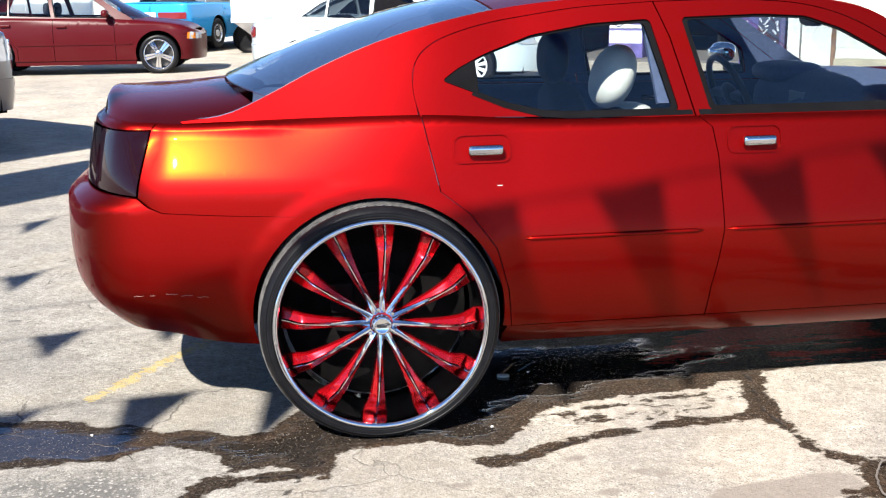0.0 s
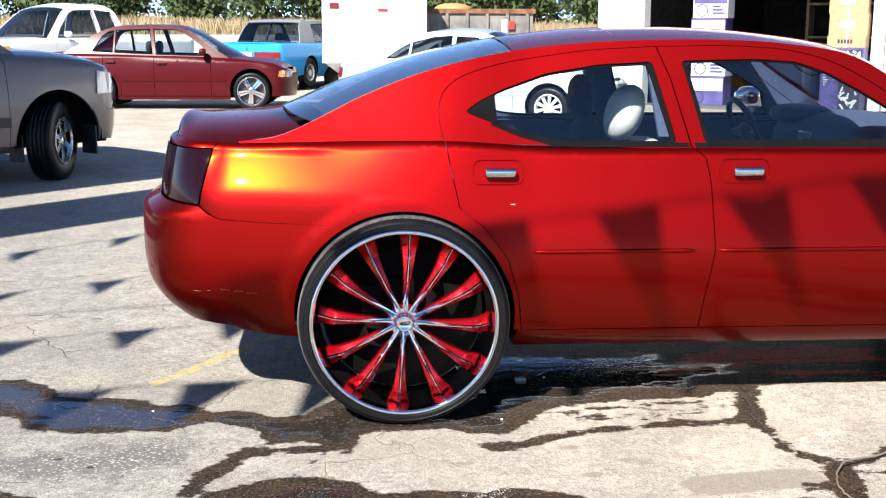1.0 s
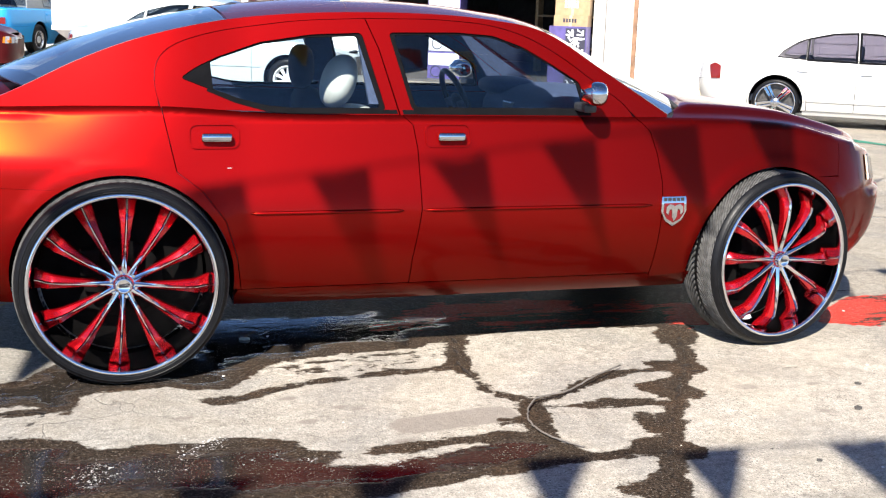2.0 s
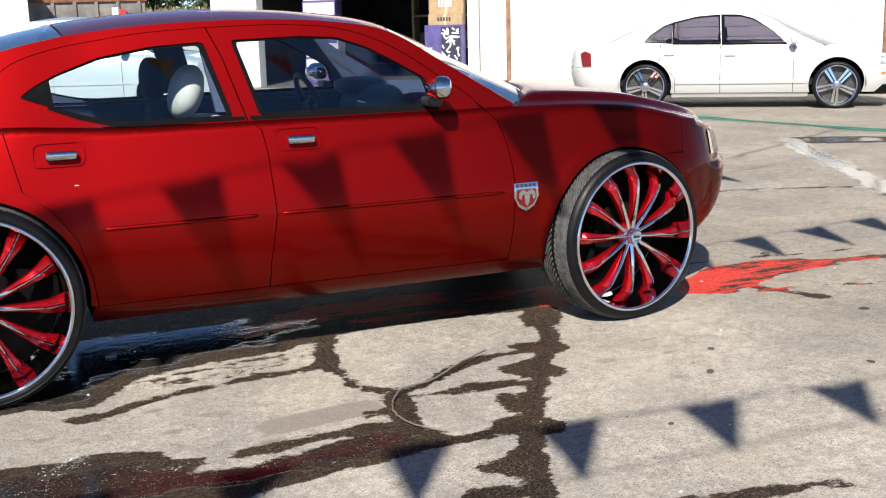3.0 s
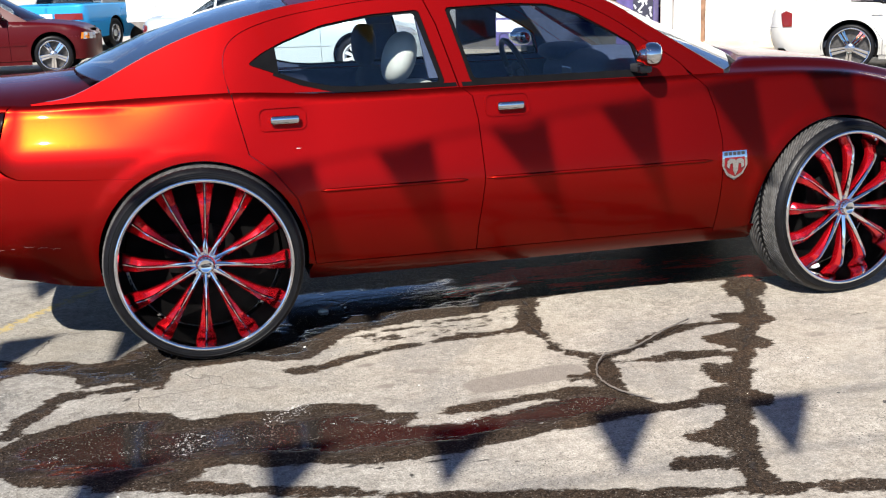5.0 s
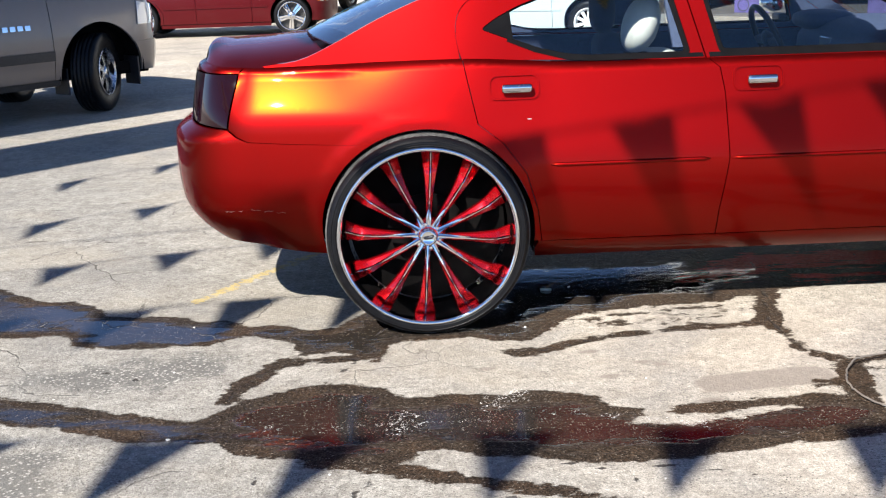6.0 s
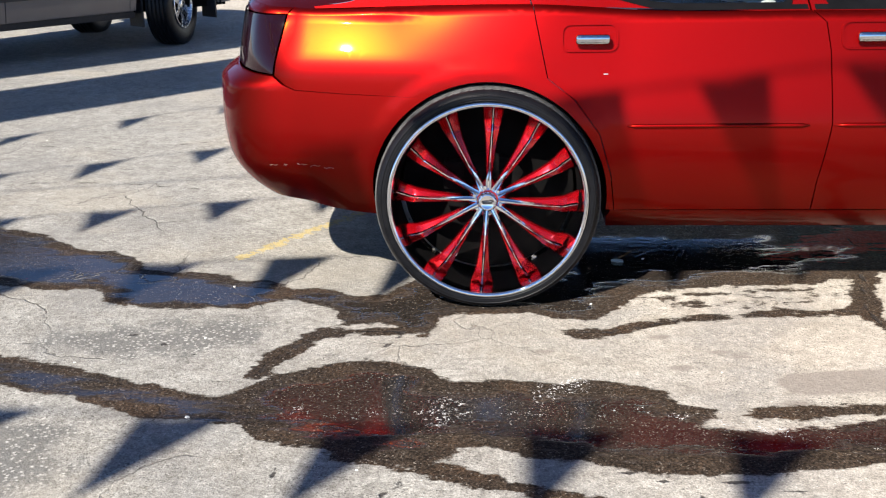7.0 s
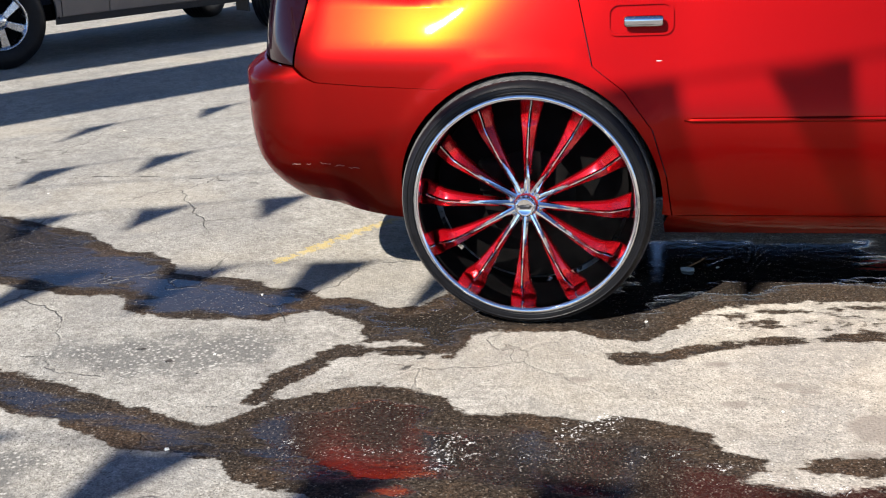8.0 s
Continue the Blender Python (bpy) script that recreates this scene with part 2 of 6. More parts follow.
def filled(loops, du=0.07, dz=0.05):
    """A flat piece in (u, z) with outlines loops (the first outside, the rest holes), cut into a fine grid."""
    bm = bmesh.new()
    for loop in loops:
        vs = [bm.verts.new((u, 0, z)) for u, z in loop]
        for k in range(len(vs)):
            if (vs[k].co - vs[k - 1].co).length > 1e-6:
                bm.edges.new((vs[k - 1], vs[k]))
    bmesh.ops.remove_doubles(bm, verts=bm.verts, dist=1e-5)
    bmesh.ops.triangle_fill(bm, use_beauty=True, use_dissolve=False, edges=bm.edges)
    us, zs = [v.co.x for v in bm.verts], [v.co.z for v in bm.verts]
    for axis, low, high, step in ((0, min(us), max(us), du), (2, min(zs), max(zs), dz)):
        k = math.ceil((low + 1e-4) / step)
        while k * step < high - 1e-4:
            co, no = [0, 0, 0], [0, 0, 0]
            co[axis], no[axis] = k * step, 1
            bmesh.ops.bisect_plane(bm, geom=bm.verts[:] + bm.edges[:] + bm.faces[:], plane_co=co, plane_no=no, dist=1e-6)
            k += 1
    return bm


def rounded(loop, r=0.05, n=4, keep=()):
    """The same outline with each corner, but for those kept, eased into a short curve."""
    out = []
    for k, p in enumerate(loop):
        a, b = loop[k - 1], loop[(k + 1) % len(loop)]
        if k in keep:
            out.append(p)
            continue
        la, lb = math.dist(p, a), math.dist(p, b)
        ra, rb = min(r, 0.48 * la), min(r, 0.48 * lb)
        a = (p[0] + (a[0] - p[0]) * ra / la, p[1] + (a[1] - p[1]) * ra / la)
        b = (p[0] + (b[0] - p[0]) * rb / lb, p[1] + (b[1] - p[1]) * rb / lb)
        for j in range(n + 1):
            t = j / n
            out.append(tuple((1 - t) ** 2 * a[i] + 2 * t * (1 - t) * p[i] + t * t * b[i] for i in (0, 1)))
    return out


def arc(cx, cz, r, a0, a1, n=18):
    return [(cx + r * math.cos(math.radians(a0 + (a1 - a0) * k / n)), cz + r * math.sin(math.radians(a0 + (a1 - a0) * k / n))) for k in range(n + 1)]


def curve_of(pairs):
    """A smooth function through (x, value) pairs."""
    xs, ys = np.array([p[0] for p in pairs], float), np.array([p[1] for p in pairs], float)
    slope = np.gradient(ys, xs)

    def at(x):
        if x <= xs[0]:
            return float(ys[0])
        if x >= xs[-1]:
            return float(ys[-1])
        k = int(np.searchsorted(xs, x)) - 1
        h = xs[k + 1] - xs[k]
        t = (x - xs[k]) / h
        return float((2 * t**3 - 3 * t * t + 1) * ys[k] + (t**3 - 2 * t * t + t) * h * slope[k] + (3 * t * t - 2 * t**3) * ys[k + 1] + (t**3 - t * t) * h * slope[k + 1])

    return at


# ---- the shape of a car: x ahead from the rear axle, w out from the middle line, z up ----
class Shape:
    def __init__(self, rear, front, half, shoulder, fillet=0.07, sill=0.30, widest=0.78, lean=0.7, tuck=0.05, rear_round=(0.55, 2.6), front_round=(0.75, 2.4), taper=(0.05, 0.03),
                 rail=(), pane_lean=0.5, crown=0.05, bow=(0.14, 0.28), deck_crown=0.06, span=None, haunch=0.0, pane_curve=0.22):
        self.rear, self.front, self.half, self.fillet, self.sill, self.widest, self.lean, self.tuck = rear, front, half, fillet, sill, widest, lean, tuck
        self.shoulder, self.pane_lean, self.crown, self.bow, self.deck_crown = curve_of(shoulder), pane_lean, crown, bow, deck_crown
        self.span = span or ((rail[0][0], rail[-1][0]) if rail else None)
        self.rail_pairs, self.rail = list(rail), curve_of(rail) if rail else None
        self.haunch, self.pane_curve = haunch, pane_curve
        pts = []
        (rl, rp), (fl, fp) = rear_round, front_round
        for k in range(161):  # rear end, from the middle outwards
            a = math.pi / 2 * k / 160
            x = rear + rl * (1 - math.cos(a) ** (2 / rp))
            far = 1 + (rear + rl - x) / (0.3 * (front - fl - rear - rl))
            pts.append((x, (half - taper[0] * far * far) * math.sin(a) ** (2 / rp)))
        for k in range(1, 240):
            x = rear + rl + (front - fl - rear - rl) * k / 240
            t = k / 240
            pts.append((x, half - taper[0] * max(0, 1 - t / 0.3) ** 2 - taper[1] * max(0, (t - 0.75) / 0.25) ** 2))
        for k in range(161):
            a = math.pi / 2 * (1 - k / 160)
            pts.append((front - fl * (1 - math.cos(a) ** (2 / fp)), (half - taper[1]) * math.sin(a) ** (2 / fp)))
        self.px, self.pw = np.array([p[0] for p in pts]), np.array([p[1] for p in pts])
        run = np.r_[0, np.cumsum(np.hypot(np.diff(self.px), np.diff(self.pw)))]
        self.pu = run - np.interp(0.0, self.px[80:-80], run[80:-80])
        self.u0, self.u1 = float(self.pu[0]), float(self.pu[-1])

    def u_of(self, x):
        return float(np.interp(x, self.px, self.pu))

    def half_at(self, x):
        return float(np.interp(x, self.px, self.pw))

    def plan(self, u):
        return float(np.interp(u, self.pu, self.px)), float(np.interp(u, self.pu, self.pw))

    def out(self, u):
        (xa, wa), (xb, wb) = self.plan(max(self.u0, u - 0.04)), self.plan(min(self.u1, u + 0.04))
        d = math.hypot(xb - xa, wb - wa) or 1
        return -(wb - wa) / d, (xb - xa) / d

    def inset(self, u, z, zs):
        top = zs - self.fillet
        k = min(1.0, max(0.0, (0.55 - u) / 0.9))
        k = k * k * (3 - 2 * k)
        lean = self.lean * (1 - 0.7 * k if self.haunch else 1.0)
        rise = max(0.0, min(z, top) - 0.86)
        tail = min(1.0, max(0.0, (-0.78 - u) / 0.16))
        over = self.haunch * k * (1 - 0.75 * tail * tail * (3 - 2 * tail)) * (rise * rise / 0.16 if rise < 0.08 else rise - 0.04)
        if z < self.widest:
            s = self.tuck * ((self.widest - z) / (self.widest - self.sill)) ** 2
        else:
            up = min(z, top) - self.widest
            s = lean * up ** 2 + over
            if self.haunch:  # flat doors that lean in at one slope
                s = k * (0.16 * up ** 2 + over) + (1 - k) * 0.26 * (math.sqrt(up * up + 0.0036) - 0.06)
        if z > top:
            k = min(1.0, (z - top) / self.fillet)
            s += self.fillet * (1 - math.sqrt(max(0.0, 1 - k * k))) + (z - top) * 2 * lean * (top - self.widest) * 0.5
        return s

    def side(self, u, z, off=0.0):
        x, w = self.plan(u)
        nx, nw = self.out(u)
        s = self.inset(u, z, self.shoulder(u)) - off
        return Vector((x - nx * s, -(w - nw * s), z))

    def top_half(self, x):
        """The half width where the shoulder ends, at x."""
        u = self.u_of(x)
        return abs(self.side(u, self.shoulder(u)).y)

    def pane(self, x, z, off=0.0):
        """The leaning side above the shoulder."""
        base = self.shoulder(x)
        k = z - base
        return Vector((x, -(self.top_half(x) - self.pane_lean * k - self.pane_curve * k * k + off), z))

    def top(self, x, t):
        """The deck or bonnet, t from -1 to 1 across."""
        u = self.u_of(x)
        p = self.side(u, self.shoulder(u))
        e = min(1.0, max(0.0, (x - self.rear) / 0.14), max(0.0, (self.front - x) / 0.6))
        full, round_part = 0.5 + 0.5 * (1 - (1 - e) ** 2), 0.25
        if self.haunch and x < 0:  # a long flat deck that climbs to the screen, with a lip along its tail
            lip = max(0.0, 1 - (x - self.rear) / 0.13)
            round_part = 0.65
            full = 0.58 + 0.50 * min(1.0, max(0.0, (x - self.rear) / 0.62)) + 0.16 * lip * lip
        return Vector((p.x, t * abs(p.y), p.z + self.deck_crown * full * min(1.0, abs(p.y) / 0.35) * (round_part * (1 - t * t) + (1 - round_part) * (1 - t**6))))

    def roof(self, x, t):
        z = self.rail(x)
        p = self.pane(x, z)
        a, b = self.span
        k = (x - a) / (b - a)
        bow = -self.bow[0] * max(0, 1 - k / 0.35) ** 1.5 + self.bow[1] * max(0, (k - 0.65) / 0.35) ** 1.5
        crown = self.crown * (0.45 + 0.55 * math.sin(math.pi * min(1, max(0, k))))
        return Vector((x + bow * (1 - t * t), t * abs(p.y), z + crown * (1 - abs(t) ** 2.2)))


def skin(name, shape, loops, material, parent, label="", flip=False, pane=False, off=0.0, fold=0.022, du=0.07, dz=0.05):
    """A panel of the body's side from its flat outline; flip: on the car's other side."""
    bm = filled(loops, du, dz)
    fn = shape.pane if pane else shape.side
    def place(u, z):
        p = fn(u, z, off(u, z) if callable(off) else off)
        return Vector((p.x, -p.y, p.z)) if flip else p

    true, e = bm.verts.layers.float_vector.new("true_normal"), 0.006
    for v in bm.verts:
        u, z = v.co.x, v.co.z
        v[true] = (place(u + e, z) - place(u - e, z)).cross(place(u, z + e * 0.5) - place(u, z - e * 0.5)).normalized()
        v.co = place(u, z)
    bmesh.ops.recalc_face_normals(bm, faces=bm.faces)
    mean = sum((f.normal * f.calc_area() for f in bm.faces), Vector())
    side = 1 if flip else -1
    centre = sum((v.co for v in bm.verts), Vector()) / len(bm.verts)
    if mean.dot(Vector((0.3 * (centre.x - 1.4), side, 0))) < 0:
        bmesh.ops.reverse_faces(bm, faces=bm.faces)
    for f in bm.faces:
        f.smooth = True
    bm.normal_update()
    for v in bm.verts:
        if v[true].dot(v.normal) < 0:
            v[true] = -v[true]
    if fold:
        rim_edges(bm, lambda v: Vector((0, -side * fold, -0.2 * fold if v.co.z > 1.0 else 0.0)))
    ob = part(name, bm, material, parent, label)
    held = [tuple(a.vector) for a in ob.data.attributes["true_normal"].data]
    ob.data.normals_split_custom_set([held[i] if p.use_smooth else (0, 0, 0) for p in ob.data.polygons for i in p.vertices])
    ob.data.attributes.remove(ob.data.attributes["true_normal"])
    return ob


def cap(name, fn, x0, x1, nx, nt, material, parent, label="", t0=-1.0, t1=1.0, thick=0.02):
    bm = grid_sheet(lambda a, b: fn(x0 + (x1 - x0) * a, t0 + (t1 - t0) * b), nx, nt)
    if sum(f.normal.z for f in bm.faces) < 0:
        bmesh.ops.reverse_faces(bm, faces=bm.faces)
    rim_edges(bm, lambda v: Vector((0, 0, -thick)))
    return part(name, bm, material, parent, label)


def tyre_mesh(radius, inner, width, tread=0.006, blocks=90):
    h, s = width / 2, (radius - inner)
    prof = [(inner, -h * 0.86), (inner + 0.25 * s, -h * 0.98), (inner + 0.6 * s, -h), (radius - 0.012, -h * 0.93), (radius - 0.003, -h * 0.84)]
    grooves = 5
    for g in range(grooves):
        a, b = -0.8 + 1.6 * g / grooves, -0.8 + 1.6 * (g + 1) / grooves
        prof += [(radius, h * (a + 0.03)), (radius, h * (b - 0.05)), (radius - tread, h * (b - 0.045)), (radius - tread, h * (b - 0.005))]
    prof += [(radius - 0.003, h * 0.84), (radius - 0.012, h * 0.93), (inner + 0.6 * s, h), (inner + 0.25 * s, h * 0.98), (inner, h * 0.86)]
    bm = lathe(prof, blocks, "y")
    return bm

# ---- ground ----
def lot_height(x, y):
    """The lot lies level and rises a little towards its far side."""
    def s(v, a, b):
        t = np.clip((v - a) / (b - a), 0, 1)
        return t * t * (3 - 2 * t)
    return -0.02 + 0.2 * s(y, 8.0, 14.0) * s(-x, -7.0, -3.0) + 1.25 * s(y, 27.0, 38.0) + 0.8 * s(y, 40.0, 75.0)


xs = np.unique(np.r_[-400, -200, -100, -60, -40, np.arange(-30, -4, 1.0), np.arange(-4, 9.5, 0.045), np.arange(9.5, 40, 1.0), 60, 100, 200, 400])
ys = np.unique(np.r_[-400, -200, -100, -60, -30, -20, np.arange(-12, -2.6, 0.8), np.arange(-2.6, 6.2, 0.045), np.arange(6.2, 70, 0.9), 100, 200, 400])
GX, GY = np.meshgrid(xs, ys, indexing="ij")


def to_line(points):
    """The distance of each ground point from a line through the points."""
    best = np.full(GX.shape, 99.0)
    for (ax, ay), (bx, by) in zip(points, points[1:]):
        dx, dy = bx - ax, by - ay
        t = np.clip(((GX - ax) * dx + (GY - ay) * dy) / (dx * dx + dy * dy), 0, 1)
        best = np.minimum(best, np.hypot(GX - ax - t * dx, GY - ay - t * dy))
    return best


def inside(points):
    """Signed distance to an outline: above zero inside."""
    d = to_line(points + points[:1])
    odd = np.zeros(GX.shape, bool)
    for (ax, ay), (bx, by) in zip(points, points[1:] + points[:1]):
        if ay != by:
            odd ^= ((ay > GY) != (by > GY)) & (GX < (bx - ax) * (GY - ay) / (by - ay) + ax)
    return np.where(odd, d, -d)


POOL_REAR = [(-3.6, 1.75), (-2.8, 1.25), (-2.13, 0.95), (-1.89, 0.73), (-1.69, 0.68), (-1.54, 0.56), (-1.49, 0.44), (-1.15, 0.38), (-1.04, 0.29), (-0.87, 0.28), (-0.8, 0.18), (-0.69, 0.21), (-0.51, 0.11), (-0.42, 0.14), (-0.3, 0.35), (0.4, 0.4),
             (0.48, -0.07), (0.39, -0.16), (0.29, -0.13), (0.17, -0.07), (-0.09, -0.07), (-0.18, -0.12), (-0.2, -0.34), (-0.3, -0.24), (-0.4, -0.17), (-0.55, -0.2), (-0.59, -0.05), (-0.79, 0.08), (-0.97, -0.04), (-1.35, -0.03), (-1.53, 0.04), (-1.61, 0.2), (-1.83, 0.17), (-2.3, 0.3), (-3.2, 0.6)]
POOL_NEAR = [(-0.86, -0.86), (-0.74, -0.68), (-0.67, -0.61), (-0.56, -0.59), (-0.41, -0.5), (-0.28, -0.57), (-0.18, -0.6), (-0.13, -0.7), (-0.02, -0.7), (0.08, -0.67), (0.23, -0.71), (0.35, -0.67), (0.46, -0.71), (0.57, -0.76), (0.62, -0.85), (0.77, -0.9), (0.91, -0.84), (1.07, -0.87), (1.36, -0.82), (1.51, -0.89), (1.62, -1.1), (1.82, -1.09), (1.93, -1.12),
             (1.80, -1.17), (1.45, -1.19), (1.24, -1.22), (1.06, -1.25), (0.85, -1.3), (0.69, -1.29), (0.46, -1.31), (0.25, -1.24), (0.05, -1.17), (-0.08, -1.14), (-0.14, -1.29), (-0.37, -1.22), (-0.51, -1.18), (-0.66, -1.11), (-0.74, -1.04)]
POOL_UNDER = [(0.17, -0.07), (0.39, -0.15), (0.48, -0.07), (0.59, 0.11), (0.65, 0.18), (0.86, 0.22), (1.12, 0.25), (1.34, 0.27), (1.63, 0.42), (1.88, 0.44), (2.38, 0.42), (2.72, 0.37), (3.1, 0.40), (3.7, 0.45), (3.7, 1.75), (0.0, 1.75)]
POOL_FRONT = [(3.55, 0.30), (3.66, 0.48), (4.03, 0.75), (4.4, 0.79), (4.71, 0.70), (4.83, 0.46), (4.36, 0.43), (4.05, 0.28), (3.78, 0.2)]
DRY_TONGUE = [(0.64, -1.01), (0.76, -0.93), (0.86, -0.96), (1.01, -0.96), (1.15, -0.91), (1.27, -0.94), (1.10, -1.0), (0.95, -1.01), (0.87, -1.06), (0.79, -1.03)]
DRY_SLIT = [(0.02, -1.30), (-0.08, -1.17), (0.14, -1.22), (0.30, -1.38)]
STREAM = [(-0.4, -1.2), (-0.15, -1.28), (-0.03, -1.34), (0.13, -1.40), (0.29, -1.46), (0.46, -1.53), (0.6, -1.6), (0.87, -1.68), (1.3, -1.8), (1.9, -1.92), (2.6, -2.05)]
GULLY = [(2.78, 0.45), (2.66, 0.20), (2.5, -0.17), (2.32, -0.45), (2.07, -0.85), (1.88, -1.19), (1.73, -1.55), (1.62, -1.85)]
SEAM = [(1.53, 0.34), (1.44, -0.02), (1.47, -0.40), (1.56, -0.50), (1.70, -0.52), (1.91, -0.36), (2.09, -0.27), (2.4, -0.24)]
LONG_SEAM = [(0.31, -0.25), (0.43, -0.27), (0.53, -0.22), (0.77, -0.12), (1.08, -0.07), (1.42, -0.04)]
BRANCH = [(-0.30, -0.26), (-0.50, -0.27), (-0.62, -0.31), (-0.72, -0.48), (-0.78, -0.68)]
FAR_RILL = [(8.76, 5.79), (8.2, 4.75), (7.72, 3.73), (7.0, 2.35), (6.4, 1.25)]
wet = np.maximum.reduce([
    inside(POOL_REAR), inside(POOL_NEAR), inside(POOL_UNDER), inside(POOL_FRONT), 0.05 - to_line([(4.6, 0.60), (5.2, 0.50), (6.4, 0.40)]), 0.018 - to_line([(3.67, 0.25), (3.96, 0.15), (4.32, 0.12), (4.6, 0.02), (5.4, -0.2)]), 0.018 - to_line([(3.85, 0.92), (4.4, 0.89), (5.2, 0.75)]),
    0.035 - to_line([(4.0, 0.25), (4.12, 0.05), (4.2, -0.12)]),
    0.10 - to_line([(-3.2, -0.1), (-2.2, -0.42), (-1.52, -0.68), (-1.28, -0.76), (-1.05, -0.88), (-0.80, -0.93)]), 0.04 - to_line(STREAM),
    0.050 - to_line([(0.33, -0.28), (0.40, -0.27)]), 0.032 - to_line(LONG_SEAM), 0.040 - to_line(BRANCH), 0.025 - to_line([(-0.55, -0.22), (-0.66, -0.30)]),
    0.055 - to_line([(1.56, 0.44), (1.45, 0.0)]), 0.034 - to_line(SEAM), 0.048 - to_line(GULLY), 0.10 - to_line([(2.70, 0.30), (2.62, 0.14)]), 0.085 - to_line([(2.40, -0.22), (2.46, -0.25)]), 0.10 - to_line([(2.20, -0.50), (2.27, -0.55)]), 0.08 - to_line([(2.0, -0.92), (2.05, -0.88)]), 0.10 - to_line([(1.86, -1.10), (1.95, -1.14)]), 0.09 - to_line([(1.70, -1.46), (1.76, -1.42)]),
    0.05 - to_line([(2.33, -0.17), (2.48, -0.2)]), 0.05 - to_line([(2.3, -0.42), (2.22, -0.44)]), 0.034 - to_line([(1.60, -0.60), (1.85, -0.63), (2.08, -0.62)]), 0.05 - to_line([(1.92, -0.62), (2.12, -0.66)]),
    0.04 - to_line([(2.0, -0.80), (1.95, -0.83)]), 0.06 - to_line([(1.57, -0.60), (1.52, -0.80), (1.46, -1.05)]), 0.045 - to_line([(1.62, -1.42), (1.72, -1.40)]), 0.05 - to_line([(1.45, -1.62), (1.66, -1.66)]), 0.03 - to_line([(1.47, -0.74), (1.40, -0.73)]),
    0.012 - to_line([(0.65, 0.10), (0.95, 0.16), (1.4, 0.22)]), 0.010 - to_line([(0.70, 0.04), (1.0, 0.07), (1.38, 0.13)]), 0.008 - to_line([(0.72, 0.0), (0.9, 0.02)]), 0.008 - to_line([(1.0, 0.02), (1.3, 0.06)]),
    0.10 - to_line(FAR_RILL), 0.32 - to_line([(8.9, 5.6), (9.7, 5.2)]), 0.035 - to_line([(5.4, 3.15), (5.93, 3.09), (6.5, 2.91), (7.3, 2.55)]), 0.05 - to_line([(4.9, 2.65), (5.4, 2.8)]),
])
wet = np.minimum(wet, -np.maximum(inside(DRY_TONGUE), inside(DRY_SLIT)))
deep = np.maximum.reduce([inside(POOL_REAR) - 0.03, 0.07 - to_line([(-2.2, -0.42), (-1.3, -0.78), (-0.8, -0.93)]), 0.2 - to_line([(9.0, 5.6), (9.7, 5.2)]), 0.16 - to_line(FAR_RILL[:4]), 0.05 - to_line([(5.9, 3.09), (6.5, 2.91), (7.3, 2.55)]),
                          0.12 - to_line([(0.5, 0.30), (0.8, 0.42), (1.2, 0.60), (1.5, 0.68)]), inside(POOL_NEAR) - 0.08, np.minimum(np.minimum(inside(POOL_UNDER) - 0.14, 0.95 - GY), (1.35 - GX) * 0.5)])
# where the wet ground is red: ahead of the nose and under the car
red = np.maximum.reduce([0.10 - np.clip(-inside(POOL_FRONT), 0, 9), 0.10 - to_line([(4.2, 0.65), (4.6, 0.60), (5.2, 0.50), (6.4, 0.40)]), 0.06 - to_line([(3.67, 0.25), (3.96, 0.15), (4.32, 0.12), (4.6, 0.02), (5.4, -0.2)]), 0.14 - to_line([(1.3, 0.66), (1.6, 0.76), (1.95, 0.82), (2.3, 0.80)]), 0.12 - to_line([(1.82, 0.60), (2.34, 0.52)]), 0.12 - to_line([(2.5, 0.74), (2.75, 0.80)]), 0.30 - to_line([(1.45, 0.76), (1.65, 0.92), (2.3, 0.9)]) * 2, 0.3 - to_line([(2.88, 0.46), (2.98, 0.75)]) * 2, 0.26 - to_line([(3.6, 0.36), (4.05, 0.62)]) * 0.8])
SPOTS = [(0.62, -0.31), (0.80, -0.45), (0.87, -0.47), (0.66, -0.58), (0.74, -0.70), (2.9, -0.58), (3.1, -0.33), (2.75, -0.9), (3.4, -0.5), (0.20, -0.45)]
stain = np.maximum.reduce([0.022 - to_line([(px - 0.012, py), (px + 0.016, py + 0.004)]) for px, py in SPOTS] + [0.085 - to_line([(1.04, -0.70), (1.40, -0.65)]), 0.02 - to_line([(0.86, -0.47), (0.9, -0.47)]), 0.022 - to_line([(0.95, -0.85), (1.0, -0.85)]), 0.02 - to_line([(-0.72, -0.50), (-0.66, -0.49)]), 0.03 - to_line([(2.55, -0.55), (2.62, -0.56)])])
line = 0.045 - to_line([(-1.11, 0.60), (-0.79, 1.12), (0.2, 2.65)])
